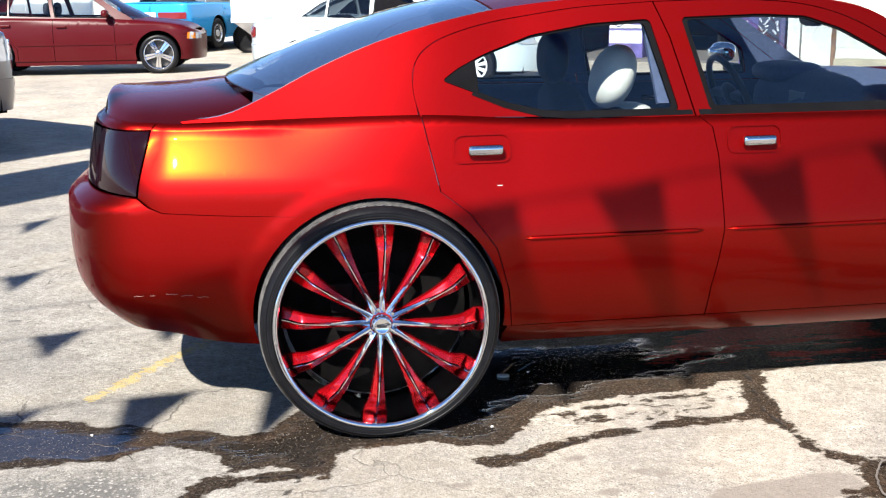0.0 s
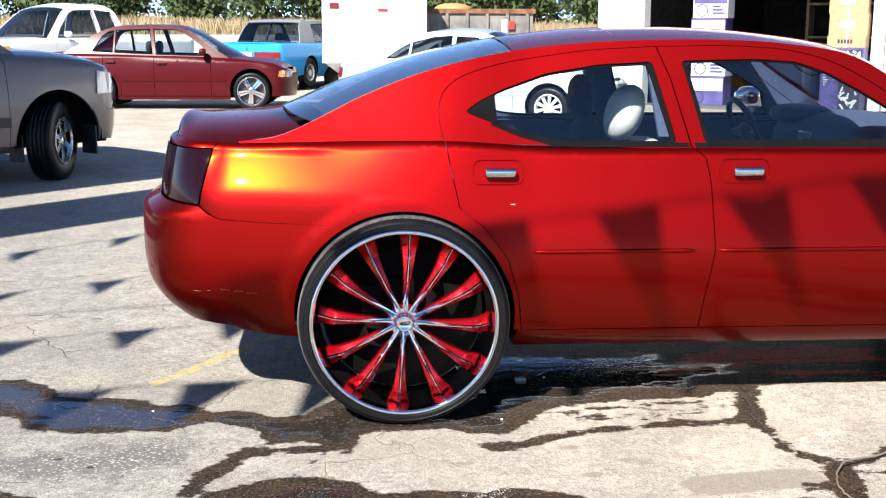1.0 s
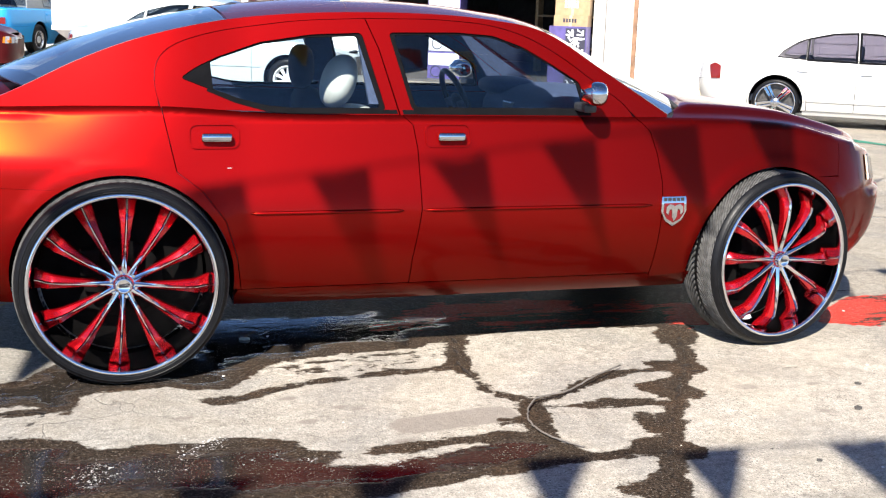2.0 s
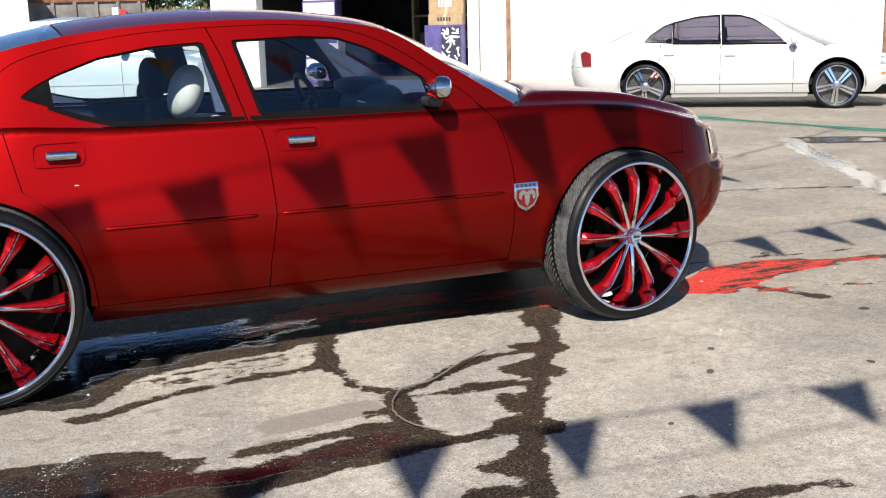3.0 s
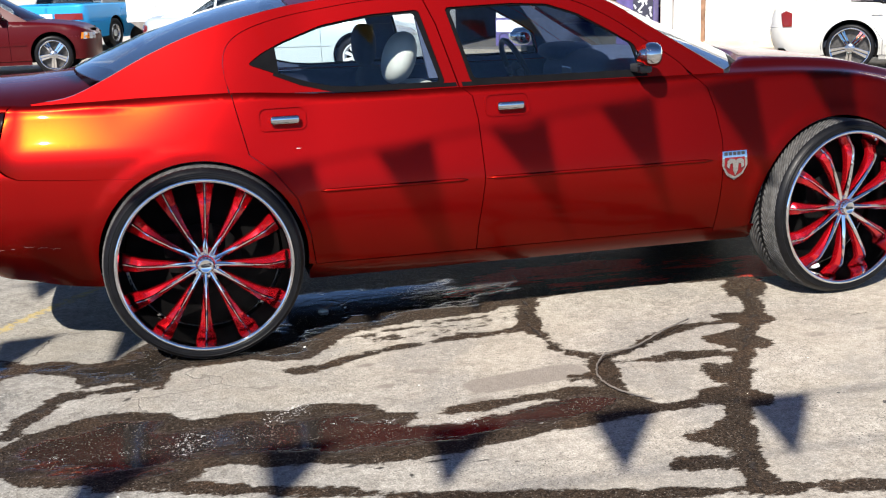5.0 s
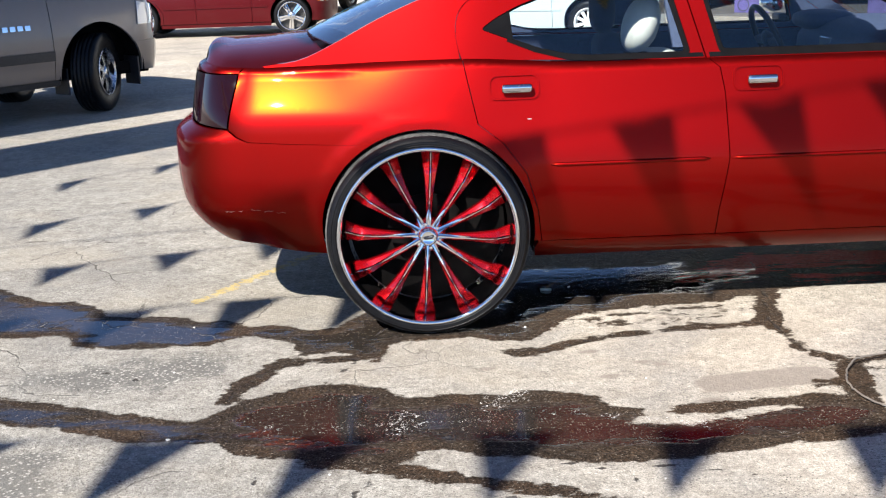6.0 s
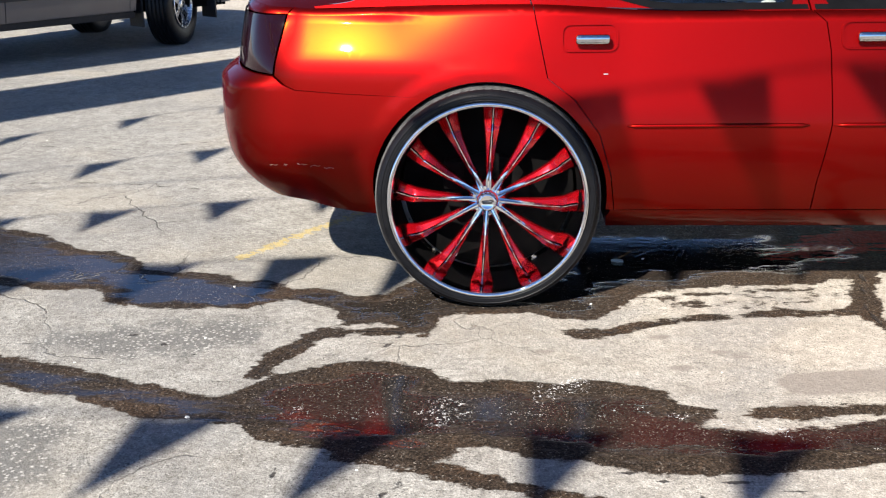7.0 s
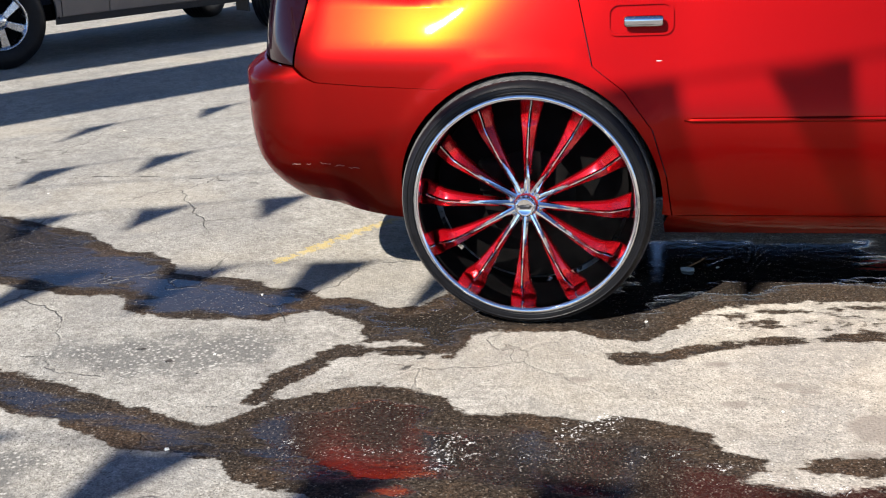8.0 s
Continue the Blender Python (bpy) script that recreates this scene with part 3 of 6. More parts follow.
crack = np.minimum.reduce([
    to_line(BRANCH + [(-0.95, -0.73)]), to_line([(-0.30, -0.26), (-0.35, -0.39), (-0.39, -0.47), (-0.32, -0.55), (-0.2, -0.6)]),
    to_line(LONG_SEAM), to_line(SEAM + [(2.6, -0.17)]), to_line([(1.53, 0.34), (1.7, 1.25)]), to_line(GULLY + [(1.3, -2.55)]),
    to_line([(0.35, -1.27), (0.55, -1.36), (0.72, -1.34), (0.95, -1.42), (1.3, -1.40)]), to_line([(-0.62, -1.23), (-0.55, -1.40), (-0.6, -1.65)]), to_line([(0.05, -1.45), (0.12, -1.60), (0.3, -1.70)]), to_line([(0.55, -1.36), (0.62, -1.48), (0.58, -1.6)]),
    to_line([(-0.2, -1.33), (-0.28, -1.45), (-0.15, -1.62), (-0.2, -1.8)]),
    to_line([(-2.2, 1.95), (-1.6, 1.80), (-1.2, 1.35), (-0.9, 1.25)]), to_line([(-3.2, 2.95), (-2.4, 2.80), (-1.4, 3.15)]), to_line([(-3.5, 1.55), (-2.6, 1.95), (-2.2, 1.95)]),
    to_line([(-1.7, -0.40), (-1.3, -0.30), (-0.9, -0.57)]), to_line([(2.45, -0.30), (2.75, -0.37), (3.0, -0.35)]), to_line([(5.4, 3.35), (6.8, 2.25), (8.6, 5.65), (9.3, 8.05)]),
])
net = np.clip((0.6 - GX) / 1.5, 0.10, 1) * np.clip((4.0 - GY) / 0.8, 0, 1)
# where bright glints on the near water are painted in white
painted_glints = np.maximum.reduce([0.06 - to_line([(0.20, -0.78), (0.30, -0.70)]), 0.05 - to_line([(-0.14, -1.0), (-0.10, -0.84)]), 0.03 - to_line([(-0.6, -0.95), (-0.5, -0.93)]), 0.02 - to_line([(-0.5, -0.95), (0.5, -0.9), (1.2, -1.15)])])
scour = np.maximum(0.22 - to_line([(-1.45, -0.36), (-1.15, -0.34), (-0.95, -0.26)]), 0.3 - to_line([(-3.2, -1.0), (-2.2, -1.35), (-1.4, -1.25)]))
street = np.clip((-11.0 - GY) / 1.5, 0, 1)
warm = np.clip((GX + 0.8 + 0.4 * (GY + 0.5)) / 1.8, 0, 1)
brown = np.clip((GX - 2.6) / 1.6, 0, 1) * np.clip((GY + 2.2) / 1.5, 0, 1) * np.clip((26 - GY) / 3, 0, 1)
field = np.clip((GY - 38.0) / 1.0, 0, 1)
pale = np.clip((GY - 25.0) / 3.0, 0, 1)


def ground_material():
    n = Nodes("worn_concrete")
    big, mid, fine = n.noise(0.7, 5), n.noise(6, 6, 0.65), n.noise(95, 4, 0.7)
    speck = n.voronoi(150)
    grey = n.mix(n.band(mid, 0.3, 0.7), (0.25, 0.24, 0.228), (0.36, 0.352, 0.332))
    tan = n.mix(n.band(mid, 0.3, 0.7), (0.40, 0.36, 0.316), (0.49, 0.45, 0.40))
    base = n.mix(n.attr("warm"), grey, tan)
    base = n.mix(n.math("MULTIPLY", n.attr("brown"), n.band(big, 0.3, 0.6, 0.6, 0.9)), base, n.mix(n.band(mid, 0.3, 0.7), (0.27, 0.232, 0.19), (0.35, 0.308, 0.258)))
    base = n.mix(n.band(big, 0.35, 0.7, 0.0, 0.18), base, (0.25, 0.235, 0.215))
    grit = n.noise(48, 6, 0.8)
    rough_area = n.math("SUBTRACT", 1.0, n.math("MULTIPLY", n.attr("warm"), n.band(big, 0.38, 0.55, 0.75, 0.35)))
    base = n.mix(n.math("MULTIPLY", rough_area, n.band(grit, 0.36, 0.52, 0.75, 0.0)), base, (0.13, 0.12, 0.11))
    base = n.mix(n.band(grit, 0.52, 0.68, 0.0, 0.45), base, (0.54, 0.51, 0.46))
    base = n.mix(n.math("MULTIPLY", rough_area, n.band(fine, 0.35, 0.68, 0.45, 0.0)), base, (0.16, 0.15, 0.14))
    base = n.mix(1.0, base, n.mix(n.band(n.noise(150, 4, 0.8), 0.36, 0.64), (0.72, 0.71, 0.69), (1.23, 1.22, 1.18)), "MULTIPLY")
    base = n.mix(1.0, base, n.mix(n.band(n.noise(22, 6, 0.75), 0.34, 0.66), (0.78, 0.77, 0.75), (1.17, 1.17, 1.16)), "MULTIPLY")
    pits = n.math("MULTIPLY", n.band(n.voronoi(75, vec=n.warped(40, 0.01)), 0.16, 0.30, 1.0, 0.0), n.band(n.noise(2.4, 5, 0.65), 0.45, 0.57, 0.10, 0.95))
    base = n.mix(pits, base, (0.09, 0.083, 0.073))
    chips = n.math("MULTIPLY", n.band(n.voronoi(52), 0.10, 0.17, 1.0, 0.0), n.band(n.noise(17, 3, 0.6), 0.50, 0.64, 0.0, 0.55))
    base = n.mix(chips, base, (0.66, 0.64, 0.60))
    base = n.mix(n.band(n.voronoi(38), 0.10, 0.16, 0.6, 0.0), base, (0.10, 0.09, 0.085))
    base = n.mix(n.band(speck, 0.12, 0.24, 0.22, 0.0), base, (0.54, 0.52, 0.48))
    scoured = n.math("MULTIPLY", n.band(n.noise(1.5, 5, 0.6), 0.50, 0.60), n.band(n.voronoi(70), 0.24, 0.42, 0.0, 0.35))
    base = n.mix(scoured, base, (0.15, 0.145, 0.14))
    bare = n.band(n.math("ADD", n.attr("scour"), n.math("MULTIPLY", n.math("SUBTRACT", n.noise(7, 6, 0.75), 0.5), 0.7)), 0.0, 0.16)
    pebble = n.voronoi(62, vec=n.warped(30, 0.012))
    base = n.mix(n.math("MULTIPLY", bare, n.band(pebble, 0.30, 0.46, 0.0, 0.8)), base, (0.10, 0.097, 0.092))
    base = n.mix(n.math("MULTIPLY", bare, n.band(pebble, 0.14, 0.26, 0.6, 0.0)), base, (0.50, 0.49, 0.47))
    base = n.mix(n.band(n.noise(1.1, 4, 0.6), 0.48, 0.66, 0.0, 0.25), base, (0.38, 0.33, 0.25))
    blot = n.band(n.noise(3.2, 3, 0.5), 0.62, 0.70)
    base = n.mix(n.math("MULTIPLY", blot, 0.14), base, (0.17, 0.155, 0.14))
    st = n.band(n.math("ADD", n.attr("stain"), n.math("MULTIPLY", n.math("SUBTRACT", mid, 0.5), 0.05)), -0.012, 0.012, 0.0, 0.75)
    base = n.mix(st, base, (0.20, 0.17, 0.145))
    worn = n.math("ADD", n.attr("line"), n.math("MULTIPLY", n.math("SUBTRACT", n.noise(30, 5, 0.7), 0.58), 0.20))
    base = n.mix(n.band(worn, -0.004, 0.016, 0.0, 0.65), base, (0.46, 0.34, 0.10))
    # cracks, wandering off their lines
    wander = n.math("MULTIPLY", n.math("SUBTRACT", n.noise(14, 5, 0.7), 0.52), 0.045)
    cr = n.band(n.math("ABSOLUTE", n.math("ADD", n.attr("crack"), wander)), 0.003, 0.011, 1.0, 0.0)
    cr = n.math("MULTIPLY", cr, n.band(n.attr("crack"), 0.03, 0.06, 1.0, 0.0))
    net = n.band(n.voronoi(1.7, "DISTANCE_TO_EDGE", vec=n.warped(3.0, 0.35)), 0.003, 0.012, 1.0, 0.0)
    cr = n.math("MAXIMUM", cr, n.math("MULTIPLY", net, n.math("MULTIPLY", n.attr("net"), n.band(n.noise(1.3, 3), 0.49, 0.58, 0.0, 0.55))))
    # ragged wet edge
    edge = n.math("MULTIPLY", n.math("SUBTRACT", n.noise(5, 5, 0.62), 0.5), 0.12)
    edge = n.math("ADD", edge, n.math("MULTIPLY", n.math("SUBTRACT", n.noise(30, 5, 0.68, stretch=(0.6, 1.3, 1.0)), 0.5), 0.08))
    depth = n.math("ADD", n.attr("wet"), edge)
    damp = n.band(depth, -0.006, 0.008)
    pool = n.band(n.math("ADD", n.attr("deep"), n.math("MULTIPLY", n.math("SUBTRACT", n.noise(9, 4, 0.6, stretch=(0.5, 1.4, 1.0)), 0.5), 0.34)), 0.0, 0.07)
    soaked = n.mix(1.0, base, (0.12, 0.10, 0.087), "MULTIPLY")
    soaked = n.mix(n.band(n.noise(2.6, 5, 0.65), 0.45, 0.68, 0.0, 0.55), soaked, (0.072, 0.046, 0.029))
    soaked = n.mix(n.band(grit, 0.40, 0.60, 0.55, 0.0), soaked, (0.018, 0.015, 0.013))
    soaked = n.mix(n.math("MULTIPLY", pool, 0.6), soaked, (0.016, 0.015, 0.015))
    soaked = n.mix(1.0, soaked, n.mix(n.band(n.noise(110, 5, 0.75), 0.40, 0.62), (0.45, 0.45, 0.45), (1.9, 1.8, 1.7)), "MULTIPLY")
    # pale aggregate showing through the water
    stones = n.math("MULTIPLY", n.band(n.voronoi(105), 0.16, 0.34, 0.55, 0.0), n.band(n.noise(60, 3, 0.6), 0.46, 0.60))
    stones = n.math("MULTIPLY", stones, n.band(n.noise(4, 3), 0.3, 0.6, 0.35, 1.0))
    soaked = n.mix(stones, soaked, n.mix(n.noise(40), (0.32, 0.25, 0.19), (0.50, 0.47, 0.42)))
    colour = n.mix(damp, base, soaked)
    # sun sparkle on the water, painted as white specks in the colour
    sparkle = n.math("MULTIPLY", n.band(n.noise(110, 4, 0.8), 0.55, 0.62), n.band(n.math("ADD", n.attr("painted_glints"), n.math("MULTIPLY", n.math("SUBTRACT", n.noise(30, 5, 0.75), 0.54), 0.42)), 0.0, 0.03))
    colour = n.mix(sparkle, colour, (0.88, 0.88, 0.87))
    # red streaks mixed into the wet ground's colour
    red_streak = n.band(n.math("ADD", n.attr("red"), n.math("MULTIPLY", n.math("SUBTRACT", n.noise(5, 7, 0.75, stretch=(0.7, 3.2, 1.0)), 0.57), 1.0)), 0.0, 0.05, 0.0, 0.95)
    colour = n.mix(n.math("MULTIPLY", red_streak, damp), colour, n.mix(n.band(grit, 0.40, 0.60), (0.42, 0.026, 0.018), (0.66, 0.060, 0.040)))
    colour = n.mix(n.math("MULTIPLY", cr, 0.9), colour, (0.035, 0.03, 0.027))
    colour = n.mix(n.math("MULTIPLY", n.attr("pale"), 0.7), colour, (0.52, 0.50, 0.47))
    colour = n.mix(n.attr("street"), colour, n.mix(fine, (0.22, 0.21, 0.20), (0.32, 0.31, 0.29)))
    grass = n.mix(n.noise(3, 4), (0.20, 0.15, 0.08), (0.32, 0.25, 0.14))
    colour = n.mix(n.attr("field"), colour, grass)
    glint = n.band(n.noise(120, 2, 0.5), 0.52, 0.66, 0.30, 0.62)
    dull = n.math("SUBTRACT", 0.92, n.math("MULTIPLY", damp, glint))
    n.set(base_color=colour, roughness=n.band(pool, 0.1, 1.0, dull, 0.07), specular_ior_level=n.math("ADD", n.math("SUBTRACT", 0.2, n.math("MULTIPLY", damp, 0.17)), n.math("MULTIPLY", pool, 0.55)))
    height = n.math("ADD", n.math("MULTIPLY", fine, 0.6), n.math("ADD", n.math("MULTIPLY", n.noise(28, 4), 0.8), n.math("MULTIPLY", speck, 0.25)))
    height = n.math("MULTIPLY", height, n.math("SUBTRACT", 1.0, n.math("MULTIPLY", pool, 0.92)))
    height = n.math("ADD", height, n.math("MULTIPLY", pool, n.math("MULTIPLY", n.noise(9, 3, 0.6, stretch=(1.0, 2.0, 1.0)), 0.22)))
    n.bump(n.math("SUBTRACT", height, n.math("MULTIPLY", cr, 1.5)), 0.75, 0.006)
    return n.mat


def build_ground():
    nx, ny = GX.shape
    z = lot_height(GX, GY)
    verts = np.stack([GX, GY, z], -1).reshape(-1, 3)
    i = np.arange(nx * ny).reshape(nx, ny)
    quads = np.stack([i[:-1, :-1], i[1:, :-1], i[1:, 1:], i[:-1, 1:]], -1).reshape(-1, 4)
    me = bpy.data.meshes.new("ground")
    me.from_pydata(verts.tolist(), [], quads.tolist())
    for name, values in (("wet", wet), ("red", red), ("stain", stain), ("line", line), ("crack", crack), ("warm", warm), ("field", field), ("pale", pale), ("deep", deep), ("street", street), ("net", net), ("painted_glints", painted_glints), ("scour", scour), ("brown", brown)):
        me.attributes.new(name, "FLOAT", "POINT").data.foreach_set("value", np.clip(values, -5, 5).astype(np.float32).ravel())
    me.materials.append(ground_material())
    me.shade_smooth()
    return tagged(new("ground", me), "worn cracked concrete lot with dark wet patches and puddles", "ground", kind="structure")


build_ground()


# ---- the show car's wheels ----
def spoke_line(t):
    """How far out a spoke's crest stands at t of its length: bowed, then a foot that drops into the barrel."""
    foot = min(1.0, max(0.0, (t - 0.74) / 0.16))
    return -0.095 - 0.024 * math.sin(math.pi * min(1, t * 0.85)) + 0.010 * foot * foot * (3 - 2 * foot) + 0.036 * max(0.0, (t - 0.82) / 0.18)


def big_spoke(outer=0.346, n=24):
    """A red spoke: slim at the hub, its flanks spread towards a stepped foot at the rim; along +x, its face towards -y."""
    bm = bmesh.new()
    rows = []
    for k in range(n + 1):
        t = k / n
        r = 0.045 + (outer - 0.045) * t
        half = 0.009 + 0.014 * t + 0.019 * t ** 3
        y = spoke_line(t)
        dip = 0.006 + 0.009 * t
        deep = 0.030 + 0.016 * t
        rows.append([bm.verts.new((r, y + d, w)) for w, d in ((-half, deep), (-half, 0.010 + dip), (-half * 0.86, dip), (-half * 0.45, dip * 0.95), (-0.006, 0), (0.006, 0), (half * 0.45, dip * 0.95), (half * 0.86, dip), (half, 0.010 + dip), (half, deep))])
    for p, q in zip(rows, rows[1:]):
        for j in range(10):
            f = bm.faces.new((p[j], p[(j + 1) % 10], q[(j + 1) % 10], q[j]))
            f.smooth = j in (2, 3, 5, 6)
    bm.faces.new(rows[0])
    bm.faces.new(rows[-1][::-1])
    bmesh.ops.recalc_face_normals(bm, faces=bm.faces)
    return bm


def spoke_ridge(outer=0.348, n=24):
    """The chrome blade along a spoke's crest."""
    bm = bmesh.new()
    rows = []
    for k in range(n + 1):
        t = k / n
        r = 0.040 + (outer - 0.040) * t
        y = spoke_line(t) - 0.002
        h = 0.0115 - 0.0065 * min(1.0, t * 1.4)
        rows.append([bm.verts.new((r, y + d, w)) for w, d in ((-h, 0.014), (-h, -0.001), (-h * 0.25, -0.009), (h * 0.25, -0.009), (h, -0.001), (h, 0.014))])
    for p, q in zip(rows, rows[1:]):
        for j in range(5):
            bm.faces.new((p[j], p[j + 1], q[j + 1], q[j]))
    bm.faces.new(rows[-1][::-1])
    bm.faces.new(rows[0])
    bmesh.ops.recalc_face_normals(bm, faces=bm.faces)
    return bm


def tread_blocks(radius, half, count=92):
    """Slanted tread blocks, swept back from a middle rib over both shoulders."""
    bm = bmesh.new()
    wide = 2 * math.pi / count * 0.70
    for k in range(count):
        for side in (-1, 1):
            a = 2 * math.pi * (k + (0.5 if side > 0 else 0.0)) / count
            rows = []
            for j in range(7):
                t = j / 6
                b = a + 0.46 * t ** 1.25
                y = side * half * (0.10 + 0.82 * t)
                r = radius - 0.020 * max(0.0, t - 0.70) ** 2 / 0.09
                w = wide * (0.72 + 0.28 * t)
                rows.append([bm.verts.new((rr * math.cos(c), y, rr * math.sin(c))) for c, rr in ((b, r - 0.012), (b, r), (b + w, r), (b + w, r - 0.012))])
            for p, q in zip(rows, rows[1:]):
                for j in range(3):
                    bm.faces.new((p[j], p[j + 1], q[j + 1], q[j]))
            bm.faces.new(rows[0])
            bm.faces.new(rows[-1])
    bmesh.ops.recalc_face_normals(bm, faces=bm.faces)
    return bm


def show_wheel(parent, m):
    w = new("wheel")
    w.parent, w.matrix_basis = parent, m
    part("tyre", tyre_mesh(0.422, 0.368, 0.27, 0.007, 120), RUBBER, w, "thin low-profile black tyre")
    part("tread", tread_blocks(0.428, 0.132), TREAD, w, "dusty grey directional tread")
    for r, y in ((0.385, -0.1335), (0.402, -0.1345)):
        part("sidewall_rib", lathe([(r - 0.003, y + 0.004), (r - 0.002, y - 0.002), (r + 0.002, y - 0.002), (r + 0.003, y + 0.004)], 96), RUBBER, w)
    prof = [(0.370, -0.112), (0.380, -0.128), (0.379, -0.137), (0.372, -0.141), (0.364, -0.138), (0.360, -0.128), (0.357, -0.095), (0.354, -0.045), (0.350, -0.01), (0.345, 0.05), (0.342, 0.12), (0.352, 0.128)]
    part("rim", lathe(prof, 96), CHROME, w, "deep polished chrome rim lip")
    for name, maker, mat in (("spoke", big_spoke, WHEEL_RED), ("spoke_ridge", spoke_ridge, CHROME)):
        first = part(name, maker(), mat, w)
        for k in range(12):
            ob = first if k == 0 else new(name, first.data)
            ob.parent = w
            ob.matrix_basis = Matrix.Rotation(-radians(86 - 30 * k), 4, "Y")
    part("hub", lathe([(0.075, -0.06), (0.07, -0.085), (0.052, -0.095), (0.04, -0.1), (0.0, -0.1)], 40), WHEEL_RED, w, "red wheel centre")
    cap_ob = part("centre_cap", lathe([(0.034, -0.09), (0.036, -0.122), (0.033, -0.133), (0.026, -0.138), (0.024, -0.136), (0.0, -0.137)], 32), CHROME, w, "chrome centre cap")
    part("cap_mark", cube(-0.016, -0.141, -0.005, 0.016, -0.136, 0.005, 0.002), BLACK, cap_ob)
    for k in range(6):
        q = tube([(0.052, -0.08, 0), (0.052, -0.106, 0)], 0.006, 6)
        part("wheel_nut", q, CHROME, w).matrix_basis = Matrix.Rotation(radians(60 * k + 20), 4, "Y")
    part("brake_disc", lathe([(0.16, 0.0), (0.16, 0.012), (0.06, 0.012), (0.06, 0.0), (0.16, 0.0)], 40), UNDER, w)
    part("caliper", cube(-0.17, -0.02, 0.02, -0.09, 0.05, 0.13, 0.012), UNDER, w)
    part("backing", lathe([(0.0, 0.118), (0.335, 0.118), (0.338, 0.124), (0.0, 0.124)], 40), UNDER, w)
    return w


# ---- plain road wheels ----
def road_wheel(parent, m, radius, rim, width, style="five", flip=False):
    w = new("wheel")
    w.parent, w.matrix_basis = parent, m
    part("tyre", tyre_mesh(radius, rim - 0.006, width, 0.006, 56), RUBBER, w)
    h = width / 2
    part("rim", lathe([(rim, -h * 0.88), (rim + 0.004, -h * 0.97), (rim - 0.008, -h), (rim - 0.016, -h * 0.93), (rim - 0.03, -h * 0.5), (rim - 0.035, h * 0.9)], 48), COVER if style == "cover" else CHROME if style == "twin" else ALLOY, w)
    count, wide = {"five": (5, 0.085), "twin": (10, 0.046), "cover": (10, 0.052), "six": (6, 0.075), "steel": (0, 0)}[style]
    bm = bmesh.new()
    for k in range(count):
        off = 0.0
        if style == "twin":
            off = 0.13 if k % 2 else -0.13
            a = 2 * math.pi * (k // 2) / 5
        else:
            a = 2 * math.pi * k / count
        q = bmesh.new()
        y0 = -h * 0.86
        box(q, 0.02, y0, -wide * 0.30, rim - 0.012, y0 + 0.025, wide * 0.30, 0.004)
        for v in q.verts:
            t = v.co.x / rim
            v.co.z *= (0.9 + 0.9 * t) if style != "five" else (1.1 + 0.5 * t)
            v.co.z += off * rim * (0.5 + 0.3 * t)
            v.co.y += 0.02 * t * t
        bmesh.ops.rotate(q, verts=q.verts, cent=(0, 0, 0), matrix=Matrix.Rotation(a + 0.4, 3, "Y"))
        tmp = bpy.data.meshes.new("t")
        q.to_mesh(tmp)
        q.free()
        bm.from_mesh(tmp)
        bpy.data.meshes.remove(tmp)
    if count:
        part("spokes", bm, COVER if style == "cover" else ALLOY if style in ("six", "five") else CHROME, w)
    else:
        bm.free()
    part("wheel_hub", lathe([(0.075, -h * 0.7), (0.07, -h * 0.9), (0.03, -h * 0.95), (0.0, -h * 0.96)], 24), COVER if style in ("cover", "steel") else ALLOY, w)
    part("backing", lathe([(rim - 0.03, -h * 0.05), (0.0, -h * 0.05)], 32), STEEL if style in ("steel", "twin") else UNDER, w)
    return w


def seat(parent, x, y, z, back, cushion_mat, rest_mat, tall=0.62, rest_label=""):
    """One front seat: cushion, backrest and headrest, facing +x."""
    part("seat_cushion", blob(bmesh.new(), (x + 0.22, y, z), (0.28, 0.26, 0.10), 20, 12, 0.6), cushion_mat, parent)
    bm = blob(bmesh.new(), (0, 0, tall / 2), (0.09, 0.25, tall / 2), 20, 14, 0.6)
    bmesh.ops.rotate(bm, verts=bm.verts, cent=(0, 0, 0), matrix=Matrix.Rotation(-back, 3, "Y"))
    bmesh.ops.translate(bm, verts=bm.verts, vec=(x, y, z))
    part("seat_back", bm, cushion_mat, parent)
    if rest_mat is None:
        return
    bm = blob(bmesh.new(), (x - math.sin(back) * (tall + 0.11) + 0.01, y, z + math.cos(back) * (tall + 0.11)), (0.062, 0.145, 0.115), 20, 14, 0.8)
    part("headrest", bm, rest_mat, parent, rest_label)


